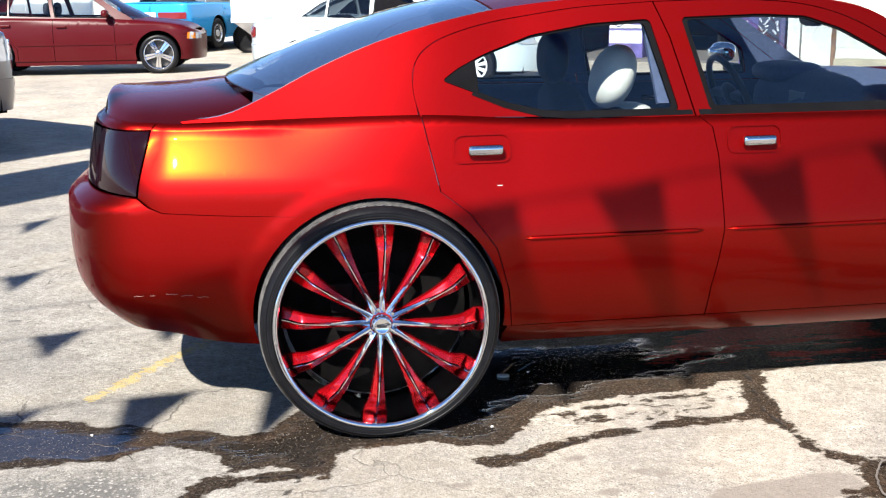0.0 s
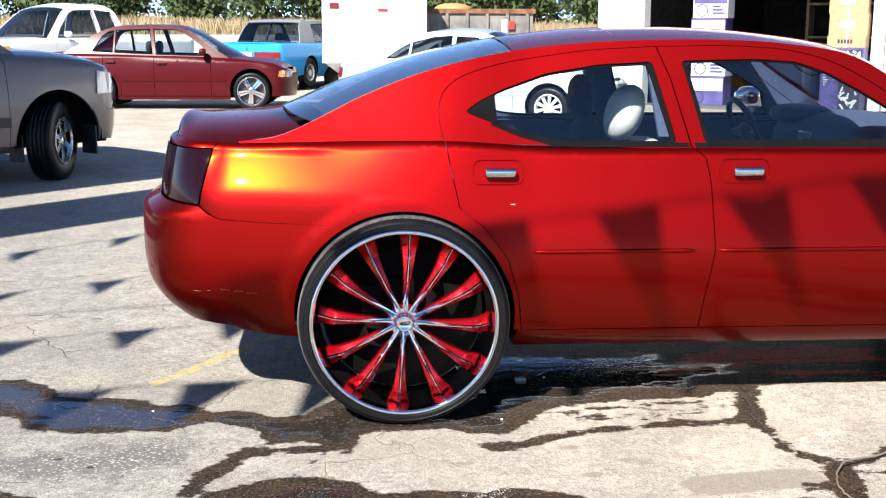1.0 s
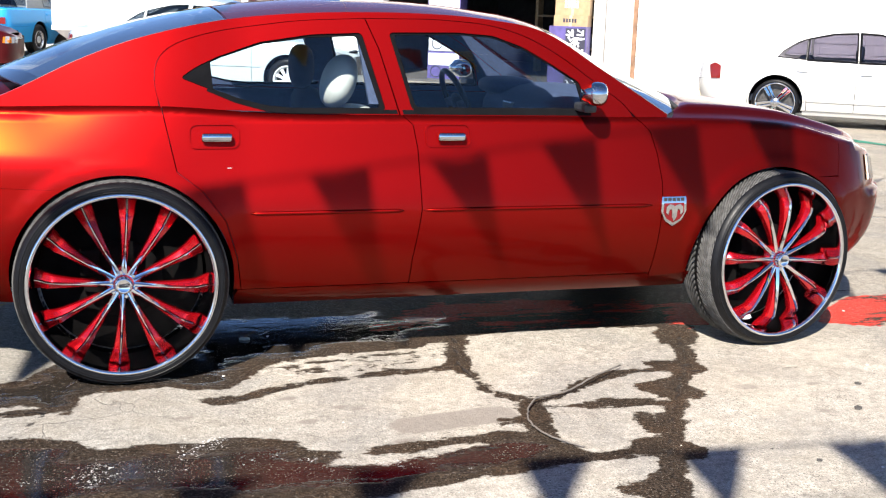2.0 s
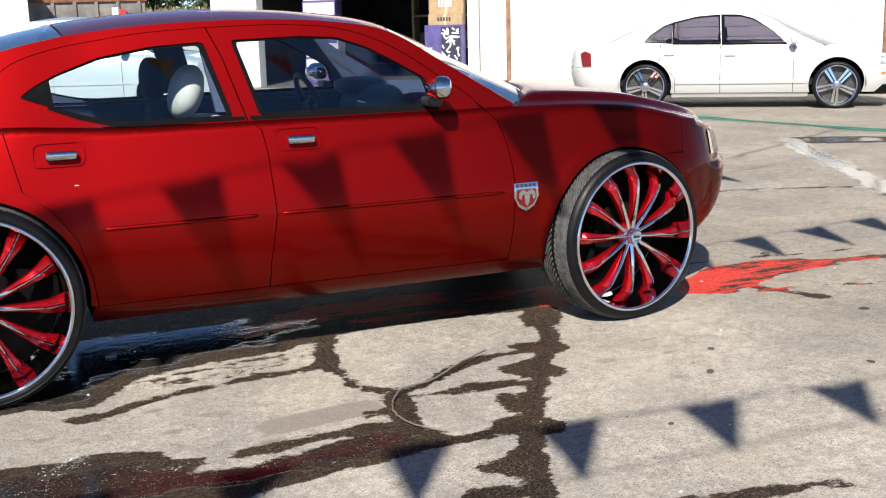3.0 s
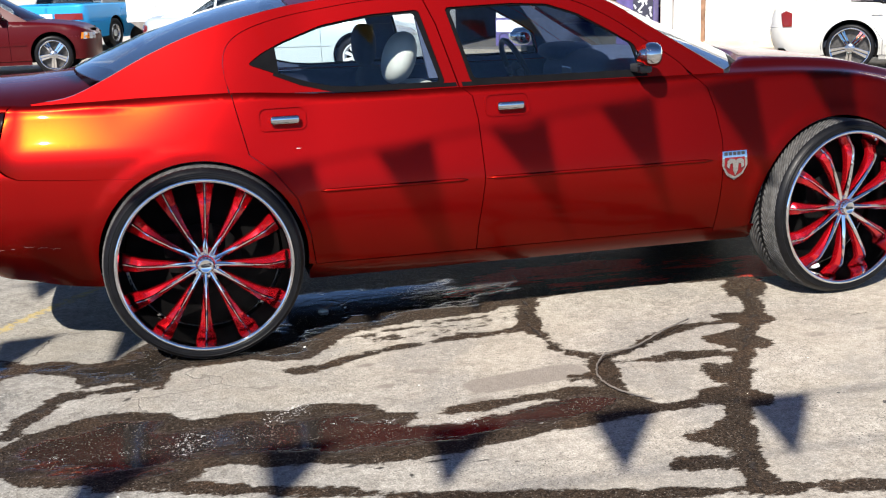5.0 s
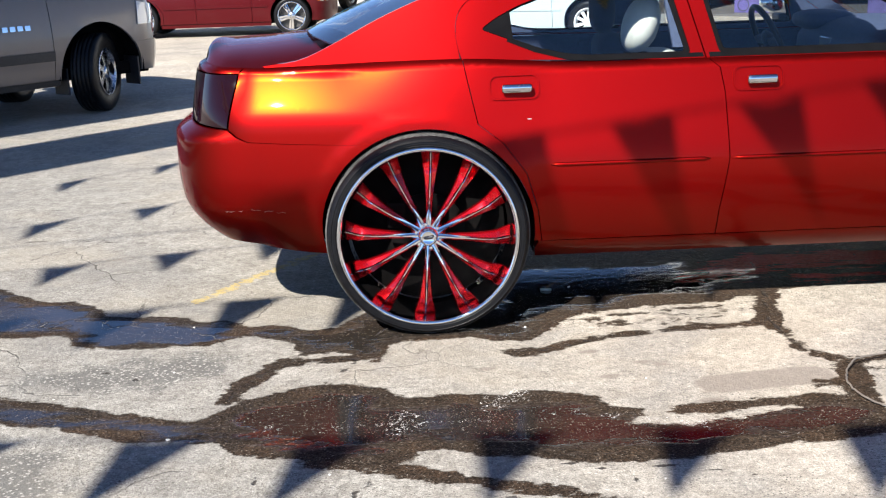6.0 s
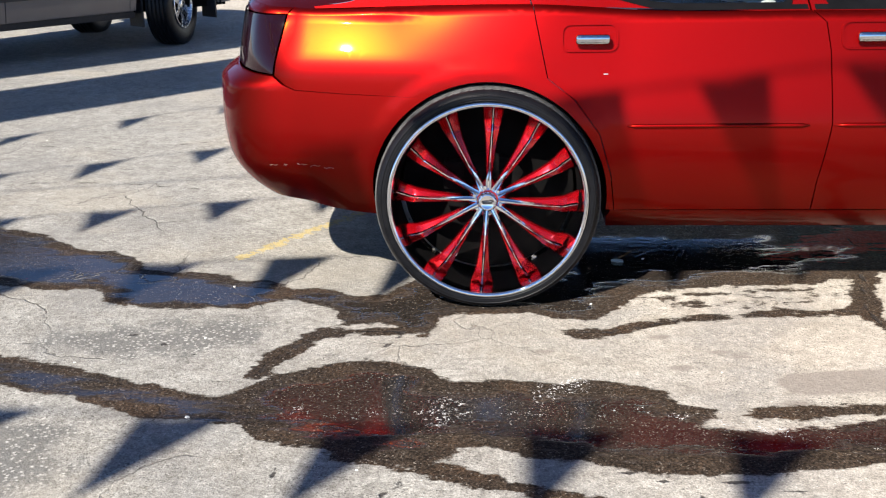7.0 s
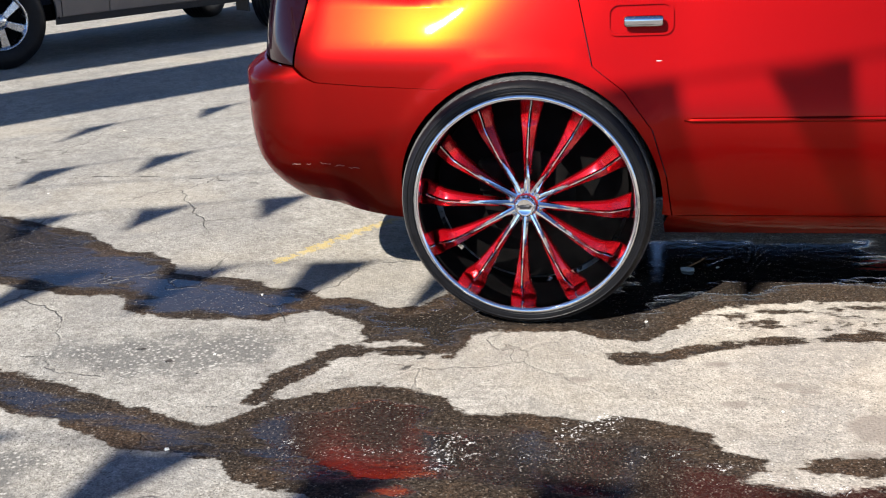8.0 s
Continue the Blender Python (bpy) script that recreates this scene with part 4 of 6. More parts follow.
# ---- the red show car ----
def red_sedan():
    car = thing("red_sedan_car", pose(0, 0.945, 0), "candy-red four-door sedan on huge chrome-lipped red wheels", "car")
    s = Shape(-1.06, 4.02, 0.945, [(-1.9, 1.125), (-1.0, 1.115), (-0.7, 1.105), (-0.2, 1.118), (0.2, 1.120), (0.6, 1.094), (1.2, 1.088), (2.0, 1.084), (2.5, 1.080), (2.9, 1.070), (3.2, 1.040), (3.46, 0.990), (3.7, 0.945), (4.0, 0.88), (4.6, 0.82)],
              fillet=0.035, sill=0.30, widest=0.67, lean=0.52, haunch=0.38, tuck=0.10, taper=(0.10, 0.03),
              rail=[(-0.66, 1.112), (-0.50, 1.135), (-0.36, 1.195), (-0.17, 1.29), (0.04, 1.375), (0.23, 1.43), (0.45, 1.475), (0.75, 1.508), (1.0, 1.52), (1.3, 1.522), (1.6, 1.505), (1.87, 1.455), (2.15, 1.29), (2.47, 1.095)],
              front_round=(0.95, 2.15), pane_lean=0.20, pane_curve=0.10, rear_round=(0.38, 2.7), crown=0.055, bow=(0.16, 0.36), deck_crown=0.10, span=(-0.36, 2.47))
    R, RA = 0.40, 0.452
    za = R
    gap_r = [(0.482, 0.350), (0.462, 0.50), (0.415, 0.66), (0.325, 0.782), (0.222, 0.862), (0.180, 1.05), (0.165, s.shoulder(0.165))]
    gap_b = [(1.222, 0.350), (1.225, 0.47), (1.256, 0.69), (1.245, 0.95), (1.228, 1.05), (1.185, s.shoulder(1.185))]
    gap_f = [(2.408, 0.350), (2.415, 0.79), (2.395, 0.92), (2.365, 1.02), (2.30, s.shoulder(2.30))]

    def tops(a, b, n=24):
        return [(a + (b - a) * k / n, s.shoulder(a + (b - a) * k / n)) for k in range(n + 1)]

    def shift(line, d):
        return [(u + d, z) for u, z in line]

    g = 0.0020
    lamp = [(-0.830, 0.862), (-0.812, 1.085), (-0.805, s.shoulder(-0.805))]
    a_in = math.degrees(math.asin((0.792 - za) / RA))
    bumper_line = [(-math.cos(math.radians(a_in)) * RA, 0.792), (-0.55, 0.803), (-0.74, 0.813), (-0.785, 0.832), (-0.830, 0.862)]
    a_low = math.degrees(math.asin((0.330 - za) / RA))
    quarter = bumper_line[::-1] + arc(0, za, RA, 180 - a_in, a_low + 3, 30)[1:] + shift(gap_r, -g) + tops(0.165 - g, -0.805)[1:] + lamp[::-1][1:-1]
    rear_bumper = [(s.u0, 0.44), (-1.45, 0.42), (-1.05, 0.365), (-0.75, 0.328), (-0.44, 0.315)] + arc(0, za, RA, 180 - a_low, 180 - a_in, 12)[1:] + [(u, z - g) for u, z in bumper_line[1:]] + [(s.u0, 0.885)]
    tail_lamp = [(-0.835, 0.868), (-1.36, 0.885), (-1.40, 1.00), (-1.34, 1.085), (-0.817, 1.083)]
    trunk_face = [(s.u0, 0.89), (-1.415, 0.89), (-1.44, 1.0), (-1.37, 1.09), (-0.815, 1.088)] + tops(-0.805, s.u0, 16)
    rear_door = [(0.4845, 0.350), (1.2195, 0.350)] + shift(gap_b, -g)[1:] + tops(1.185 - g, 0.165 + g)[1:] + shift(gap_r, g)[::-1][1:]
    front_door = [(1.2245, 0.350), (2.4055, 0.350)] + shift(gap_f, -g)[1:] + tops(2.30 - g, 1.185 + g)[1:] + shift(gap_b, g)[::-1][1:-1]
    b_in = math.degrees(math.asin((0.80 - za) / RA))
    nose_line = [(3.048 + math.cos(math.radians(b_in)) * RA, 0.80), (3.43, 0.80), (3.455, 0.88), (3.47, s.shoulder(3.47))]
    fender = [(2.4105, 0.330), (3.048 - RA * math.cos(math.radians(a_low)), 0.345)] + arc(3.048, za, RA, 180 - a_low, b_in, 34)[1:] + nose_line[1:] + tops(3.47, 2.30 + g)[1:] + shift(gap_f, g)[::-1][1:]
    front_bumper = arc(3.048, za, RA, b_in, a_low, 14) + [(3.56, 0.29), (4.0, 0.285), (s.u1, 0.285), (s.u1, 0.70), (4.15, 0.715), (3.50, 0.725), (3.44, 0.793)]
    head_lamp = [(3.79, 0.752), (4.08, 0.738), (4.105, 0.80), (4.07, s.shoulder(4.06) - 0.040), (3.80, s.shoulder(3.80) - 0.045)]
    grille = [(4.10, 0.725), (s.u1, 0.715), (s.u1, s.shoulder(4.6) - 0.04), (4.12, s.shoulder(4.12) - 0.04)]
    nose_top = [(3.434, 0.80), (3.50, 0.720), (4.10, 0.712), (4.11, s.shoulder(4.11) - 0.035), (s.u1, s.shoulder(4.6) - 0.036)] + tops(s.u1, 3.474, 16) + [(3.459, 0.88)]
    sill = [(0.46, 0.262), (2.64, 0.262), (2.655, 0.31), (2.63, 0.345), (0.47, 0.345), (0.455, 0.31)]
    def smooth(t):
        t = min(1.0, max(0.0, t))
        return t * t * (3 - 2 * t)

    def flare(u, z):
        """The metal swells a little round both wheel arches."""
        r = min(math.hypot(u, z - za), math.hypot(u - 3.048, z - za))
        return 0.006 * smooth((RA + 0.085 - r) / 0.06)

    def bumper_off(u, z):
        """The bumper stands out round the tail, and its lower edge tucks under."""
        return 0.004 + flare(u, z) + 0.075 * smooth((-0.72 - u) / 0.30) * smooth((0.885 - z) / 0.07) - 0.10 * (max(0.0, 0.54 - z) / 0.2) ** 2 * smooth((-0.5 - u) / 0.4)

    def nose_off(u, z):
        return 0.002 + flare(u, z) + 0.025 * smooth((u - 3.66) / 0.2) * smooth((0.725 - z) / 0.03) - 0.05 * (max(0.0, 0.50 - z) / 0.2) ** 2 * smooth((u - 3.45) / 0.3)

    for flip in (False, True):
        skin("rear_quarter_panel", s, [quarter], CANDY, car, "", flip, off=flare, du=0.04, dz=0.03)
        skin("rear_bumper", s, [rear_bumper], CANDY, car, "scuffed red bumper", flip, off=bumper_off, du=0.05, dz=0.02)
        skin("tail_lamp", s, [tail_lamp], SMOKED, car, "black smoked tail lamp", flip, off=0.006)
        skin("boot_panel", s, [trunk_face], CANDY, car, "", flip)
        rd = skin("rear_door", s, [rear_door], CANDY, car, "", flip, off=flare, du=0.05, dz=0.03)
        fd = skin("front_door", s, [front_door], CANDY, car, "", flip, du=0.06, dz=0.03)
        skin("front_fender", s, [fender], CANDY, car, "", flip, off=flare, du=0.04, dz=0.03)
        skin("front_bumper", s, [front_bumper], CANDY, car, "", flip, off=nose_off)
        skin("headlamp", s, [head_lamp], NOSELENS, car, "dim amber-tinted headlamp", flip, off=0.006)
        skin("side_marker", s, [[(3.735, 0.755), (3.786, 0.753), (3.795, 0.87), (3.755, 0.882)]], AMBER, car, "amber side marker", flip, off=0.005, fold=0.004)
        skin("nose_panel", s, [nose_top], CANDY, car, "", flip)
        skin("grille", s, [grille], BLACK, car, "", flip)
        skin("rocker_panel", s, [sill], CANDY, car, "", flip, off=lambda u, z: -0.006 - 4.5 * (0.345 - z) ** 2, fold=0.06, dz=0.02)
        # door mouldings, stuck on
        for a, b, owner in ((0.515, 1.175, rd), (1.262, 2.36, fd)):
            run = [s.side(a + (b - a) * j / 24, 0.689, 0.002) for j in range(25)]
            bar = tube([Vector((p.x, -p.y, p.z)) if flip else p for p in run], [0.002] + [0.0085] * 23 + [0.002], 10)
            part("door_moulding", bar, CANDY, owner)
        if not flip:
            p = s.side(0.435, 0.875, 0.0)
            part("paint_chip", blob(bmesh.new(), p, (0.011, 0.0010, 0.002), 10, 6), GREYCLOTH, rd, "small pale chip in the door paint")
        # windows and their frames
        rear_win = [(0.248, 1.235), (0.31, 1.278), (0.40, 1.322), (0.58, 1.386), (0.80, 1.422), (1.02, 1.434), (1.118, 1.106), (0.70, 1.106), (0.60, 1.116), (0.48, 1.146), (0.36, 1.192)]
        front_win = [(1.14, 1.438), (1.45, 1.445), (1.62, 1.435), (1.76, 1.388), (1.90, 1.312), (2.03, 1.235), (2.068, 1.104), (1.235, 1.106)]
        rear_win, front_win = rounded(rear_win, 0.022), rounded(front_win, 0.022)
        rear_frame = [(0.168, s.shoulder(0.165) - 0.006), (0.145, 1.20), (0.150, 1.285), (0.185, 1.34), (0.26, 1.385), (0.42, 1.430), (0.75, 1.478), (1.035, 1.493), (1.0905, 1.37), (1.178, s.shoulder(1.17) - 0.006)]
        front_frame = [(1.184, s.shoulder(1.19) - 0.006), (1.0955, 1.37), (1.040, 1.493), (1.35, 1.498), (1.60, 1.482), (1.78, 1.435), (1.95, 1.345), (2.12, 1.225), (2.25, 1.14), (2.298, s.shoulder(2.298) - 0.006)]
        rear_frame, front_frame = rounded(rear_frame, 0.09, 5, (0, 7, 8, 9)), rounded(front_frame, 0.09, 5, (0, 1, 2, 9))
        skin("rear_door_frame", s, [rear_frame, rear_win], CANDY, rd, "", flip, pane=True, du=0.08, dz=0.06, fold=0.03)
        skin("front_door_frame", s, [front_frame, front_win], CANDY, fd, "", flip, pane=True, du=0.08, dz=0.06, fold=0.03)
        # outer rail and rear pillar
        rail = [(x, s.rail(x)) for x in np.linspace(-0.66, 2.47, 70)]
        inner = [(u - 0.0022, z + 0.0025) for u, z in rear_frame[:-2]] + [(u + 0.002, z + 0.0027) for u, z in front_frame[3:-1]] + [(2.31, s.shoulder(2.31))]
        belt = [(u, s.shoulder(u) + 0.0005) for u in (0.16, 0.0, -0.2, -0.4, -0.655)]
        rail_loop = rail + [(2.47, s.shoulder(2.47) + 0.0005), (2.40, s.shoulder(2.4) + 0.0005)] + inner[::-1][:-1] + belt
        skin("roof_rail", s, [rail_loop], CANDY, car, "", flip, pane=True, du=0.06, dz=0.05)
        # rubber seals set just inside each opening, then the panes
        for win, owner in ((rear_win, rd), (front_win, fd)):
            cx, cz = sum(p[0] for p in win) / len(win), sum(p[1] for p in win) / len(win)
            small = [(u + (cx - u) * 0.045, z + (cz - z) * 0.075) for u, z in win]
            skin("window_seal", s, [[(u, z) for u, z in win], small], SEAL, owner, "", flip, pane=True, off=-0.008, fold=0.01, du=0.2, dz=0.2)
            q = skin("window_pane", s, [win], PANE, owner, "", flip, pane=True, off=-0.014, fold=0.004, du=0.1, dz=0.1)
            q.visible_shadow = False
        skin("quarter_trim", s, [[(0.252, 1.236), (0.32, 1.279), (0.372, 1.304), (0.382, 1.190), (0.36, 1.194)]], SEAL, rd, "", flip, pane=True, off=-0.004, fold=0.006)
        skin("belt_seal", s, [[(0.60, 1.102), (0.70, 1.093), (1.17, 1.093), (1.165, 1.110), (0.70, 1.110), (0.60, 1.120), (0.48, 1.150), (0.36, 1.196), (0.354, 1.184), (0.47, 1.136)]], SEAL, rd, "", flip, pane=True, off=0.002, fold=0.01, du=0.15)
        skin("belt_seal", s, [[(1.195, 1.091), (2.085, 1.088), (2.08, 1.105), (1.19, 1.110)]], SEAL, fd, "", flip, pane=True, off=0.002, fold=0.01, du=0.15)
        # handles in their recesses
        for x0, owner in ((0.375, rd), (1.385, fd)):
            ring = [(x0 - 0.105, 1.005)] + arc(x0 - 0.075, 1.025, 0.03, 180, 90, 5) + arc(x0 + 0.075, 1.025, 0.03, 90, 0, 5) + arc(x0 + 0.075, 0.985, 0.03, 0, -90, 5) + arc(x0 - 0.075, 0.985, 0.03, -90, -180, 5)
            inn = [(x0 + (u - x0) * 0.93, 1.005 + (z - 1.005) * 0.88) for u, z in ring]
            skin("handle_recess", s, [ring, inn], CANDY, owner, "", flip, off=0.006, fold=0.007, du=0.3, dz=0.3)
            p = s.side(x0 + 0.01, 1.0)
            q = bmesh.new()
            box(q, -0.062, -0.021, -0.018, 0.062, 0.004, 0.018, 0.011)
            bmesh.ops.translate(q, verts=q.verts, vec=(p.x, p.y - 0.014, p.z))
            if flip:
                for v in q.verts:
                    v.co.y = -v.co.y
                bmesh.ops.reverse_faces(q, faces=q.faces)
            for f in q.faces:
                f.smooth = True
            part("door_handle", q, DARKCHROME, owner, "chrome door handle")
        # mirror
        q = blob(bmesh.new(), (2.025, -0.985, 1.200), (0.048, 0.078, 0.053), 24, 16, 0.72)
        for v in q.verts:
            v.co.x += 0.14 * (v.co.y + 0.985) - (0.02 if v.co.x < 1.98 else 0)
            if flip:
                v.co.y = -v.co.y
        if flip:
            bmesh.ops.reverse_faces(q, faces=q.faces)
        sgn = 1 if flip else -1
        mir = part("door_mirror", q, DARKCHROME, car, "chrome door mirror")
        part("mirror_arm", cube(2.0, min(sgn * 0.80, sgn * 0.93), 1.11, 2.06, max(sgn * 0.80, sgn * 0.93), 1.15, 0.012), BLACK, mir)
        # inner door skins
        skin("door_lining", s, [[(0.50, 0.40), (2.38, 0.40), (2.34, 1.07), (0.25, 1.09), (0.25, 0.90)]], DASH, car, "", flip, off=-0.07, fold=0.01, du=0.2, dz=0.2)
        for loops in ([rear_frame, rear_win], [front_frame, front_win], [rail_loop]):
            skin("pillar_lining", s, loops, DASH, car, "", flip, pane=True, off=-0.035, fold=0.0, du=0.2, dz=0.2)
        skin("pillar_lining", s, [[(u, z) for u, z in ((1.055, 1.13), (1.22, 1.13), (1.13, 1.49), (1.0, 1.49))]], DASH, car, "", flip, pane=True, off=-0.05, fold=0.02)
    # deck, bonnet, roof and screens
    cap("boot_lid", lambda x, t: s.top(-1.045 + (x + 1.045) * (0.67 - 0.17 * (1 - t * t)) / 0.67, t), -1.045, -0.375, 30, 24, CANDY, car, "", -1, 1, 0.11)
    def hood(x, t):
        """The bonnet stands a step above the fenders' crests."""
        edge = smooth((0.93 - abs(t)) / 0.09) * smooth((x - 2.5) / 0.06)
        x += 0.26 * (1 - t * t) * max(0.0, 1 - (x - 2.5) / 0.9)
        p, crest = s.top(x, t), s.top(x, 1.0).z
        return Vector((p.x, p.y, crest + 0.40 * (p.z - crest) + 0.030 * edge * smooth((3.98 - x) / 0.25)))

    cap("bonnet", hood, 2.50, 3.975, 36, 64, CANDY, car)
    cap("roof_panel", s.roof, 0.45, 1.87, 26, 20, CANDY, car)
    for nm, a, b in (("rear_screen", -0.36, 0.44), ("windscreen", 1.88, 2.47)):
        q = cap(nm, s.roof, a, b, 16, 18, SCREEN, car, "", -0.985, 0.985, 0.005)
        q.visible_shadow = False
    # cowl, rear shelf, pillars and cabin lining
    cap("cowl", lambda x, t: Vector((x + 0.30 * (1 - t * t), t * 0.80, 1.098 - 0.02 * t * t)), 2.36, 2.55, 4, 10, BLACK, car)
    for x0 in (2.60, 2.52):
        part("wiper", tube([(x0, -0.66, 1.115), (x0 + 0.13, -0.2, 1.15), (x0 + 0.15, 0.1, 1.155)], 0.010, 6), BLACK, car)
    cap("rear_shelf", lambda x, t: Vector((x, t * 0.74, 1.10)), -0.42, 0.10, 2, 6, DASH, car)
    cap("headlining", lambda x, t: s.roof(x, t * 0.97) - Vector((0, 0, 0.03)), 0.42, 1.88, 14, 10, CLOTH, car, "", -1, 1, 0.004)
    part("dashboard", blob(bmesh.new(), (2.28, 0.0, 0.98), (0.30, 0.78, 0.19), 28, 14, 0.65), DASH, car)
    part("binnacle", blob(bmesh.new(), (2.10, 0.38, 1.14), (0.14, 0.20, 0.05), 18, 10, 0.7), DASH, car)
    part("centre_screen", cube(1.985, -0.03, 0.98, 2.0, 0.12, 1.08, 0.006), CLEARLENS, car)
    q = bmesh.new()
    tube([(0.19 * math.sin(a) * 0.35 * 0 + 0.0, 0.19 * math.cos(a), 0.19 * math.sin(a)) for a in np.linspace(0, 2 * math.pi, 33)], 0.016, 8, q, False)
    box(q, -0.02, -0.18, -0.02, 0.02, 0.18, 0.02, 0.01)
    blob(q, (0.0, 0, 0), (0.03, 0.07, 0.06), 12, 8)
    bmesh.ops.rotate(q, verts=q.verts, cent=(0, 0, 0), matrix=Matrix.Rotation(-0.42, 3, "Y"))
    bmesh.ops.translate(q, verts=q.verts, vec=(1.82, 0.39, 1.04))
    part("steering_wheel", q, BLACK, car)
    part("inner_handle", cube(1.52, 0.80, 0.98, 1.64, 0.835, 1.01, 0.008), CHROME, car, "chrome inner door handle")
    seat(car, 1.12, -0.40, 0.48, 0.24, CLOTH, None, 0.62)
    seat(car, 1.12, 0.38, 0.48, 0.24, CLOTH, CLOTH, 0.66)
    q = blob(bmesh.new(), (0.985, -0.42, 1.205), (0.078, 0.15, 0.122), 24, 16, 0.9)
    for v in q.verts:
        v.co.x += (v.co.z - 1.205) * 0.22
    part("headrest_cover", q, GREYCLOTH, car, "pale grey headrest cover")
    part("headrest_cover", blob(bmesh.new(), (1.06, -0.36, 1.06), (0.10, 0.12, 0.035), 20, 12, 0.8), GREYCLOTH, car)
    part("rear_bench", blob(bmesh.new(), (0.10, 0, 0.80), (0.14, 0.66, 0.30), 24, 14, 0.6), CLOTH, car)
    part("rear_mirror", blob(bmesh.new(), (2.02, 0.0, 1.40), (0.02, 0.11, 0.035), 16, 10, 0.7), BLACK, car)
    # underneath
    part("floor_pan", cube(0.46, -0.70, 0.235, 2.58, 0.78, 0.42, 0.03), UNDER, car)
    part("front_underpan", cube(2.58, -0.52, 0.21, 3.7, 0.52, 0.42, 0.03), UNDER, car)
    part("rear_underpan", cube(-0.70, -0.52, 0.30, 0.46, 0.52, 0.45, 0.03), UNDER, car)
    part("exhaust_pipe", tube([(2.4, 0.2, 0.27), (0.6, 0.2, 0.26), (0.2, 0.3, 0.33), (-0.85, 0.5, 0.31)], 0.035, 10), STEEL, car)
    part("rear_axle", tube([(0, -0.7, 0.38), (0, 0.7, 0.38)], 0.05, 10), UNDER, car)
    for x in (0.0, 3.048):
        for sg in (-1, 1):
            q = bmesh.new()
            a = [(x + 0.475 * math.cos(t), 0.42 + 0.475 * math.sin(t)) for t in np.linspace(-0.15, math.pi + 0.15, 25)]
            rows = [[q.verts.new((u, sg * w, z)) for u, z in a] for w in (0.56, 0.80)]
            for j in range(24):
                q.faces.new((rows[0][j], rows[0][j + 1], rows[1][j + 1], rows[1][j])).smooth = True
            q.faces.new(rows[0])
            part("wheel_arch_liner", q, UNDER, car)
    # shield badge on the fender
    for flip in (False, True):
        shield = [(2.405, 0.727), (2.530, 0.727), (2.533, 0.66), (2.51, 0.615), (2.467, 0.588), (2.425, 0.615), (2.402, 0.66)]
        b = skin("shield_badge", s, [shield], DARKCHROME, car, "chrome shield badge with red inlay", flip, off=0.012, fold=0.012)
        mid = [(2.467 + (u - 2.467) * 0.80, 0.652 + (z - 0.652) * 0.66 - 0.004) for u, z in shield]
        skin("badge_inlay", s, [mid], DEEPRED, b, "red badge inlay", flip, off=0.015, fold=0.003)
        for k in range(5):
            skin("letter_bar", s, [[(2.415 + 0.022 * k, 0.707), (2.431 + 0.022 * k, 0.707), (2.431 + 0.022 * k, 0.722), (2.415 + 0.022 * k, 0.722)]], BLACK, b, "", flip, off=0.0135, fold=0.003, du=0.3, dz=0.3)
        crest = [(2.424, 0.682), (2.440, 0.694), (2.460, 0.690), (2.467, 0.682), (2.474, 0.690), (2.494, 0.694), (2.510, 0.682), (2.511, 0.655), (2.498, 0.645), (2.494, 0.668), (2.482, 0.672), (2.479, 0.635), (2.467, 0.612), (2.455, 0.635), (2.452, 0.672), (2.440, 0.668), (2.436, 0.645), (2.423, 0.655)]
        skin("badge_crest", s, [crest], DARKCHROME, b, "", flip, off=0.021, fold=0.006)
    # scratch along the bumper corner
    bm = bmesh.new()
    rnd = random.Random(3)
    for k in range(5):
        u = -0.86 + 0.055 * k
        tube([s.side(u + 0.010 * j, 0.515 + rnd.uniform(-0.004, 0.004) + 0.006 * math.sin(k), bumper_off(u + 0.012 * j, 0.515) + 0.0005) for j in range(5)], 0.0008, 4, bm)
    part("scuff_mark", bm, plain("bare_scrape", (0.34, 0.17, 0.15), 0.6), car, "pale scrape in the bumper paint")
    for x, turn in ((0.0, 0.0), (3.048, 9.0)):
        show_wheel(car, pose(x, -0.842, 0.408, 0, 0, turn))
        show_wheel(car, pose(x, 0.842, 0.408, 0, 0, 180 + turn))
    return car


red_sedan()


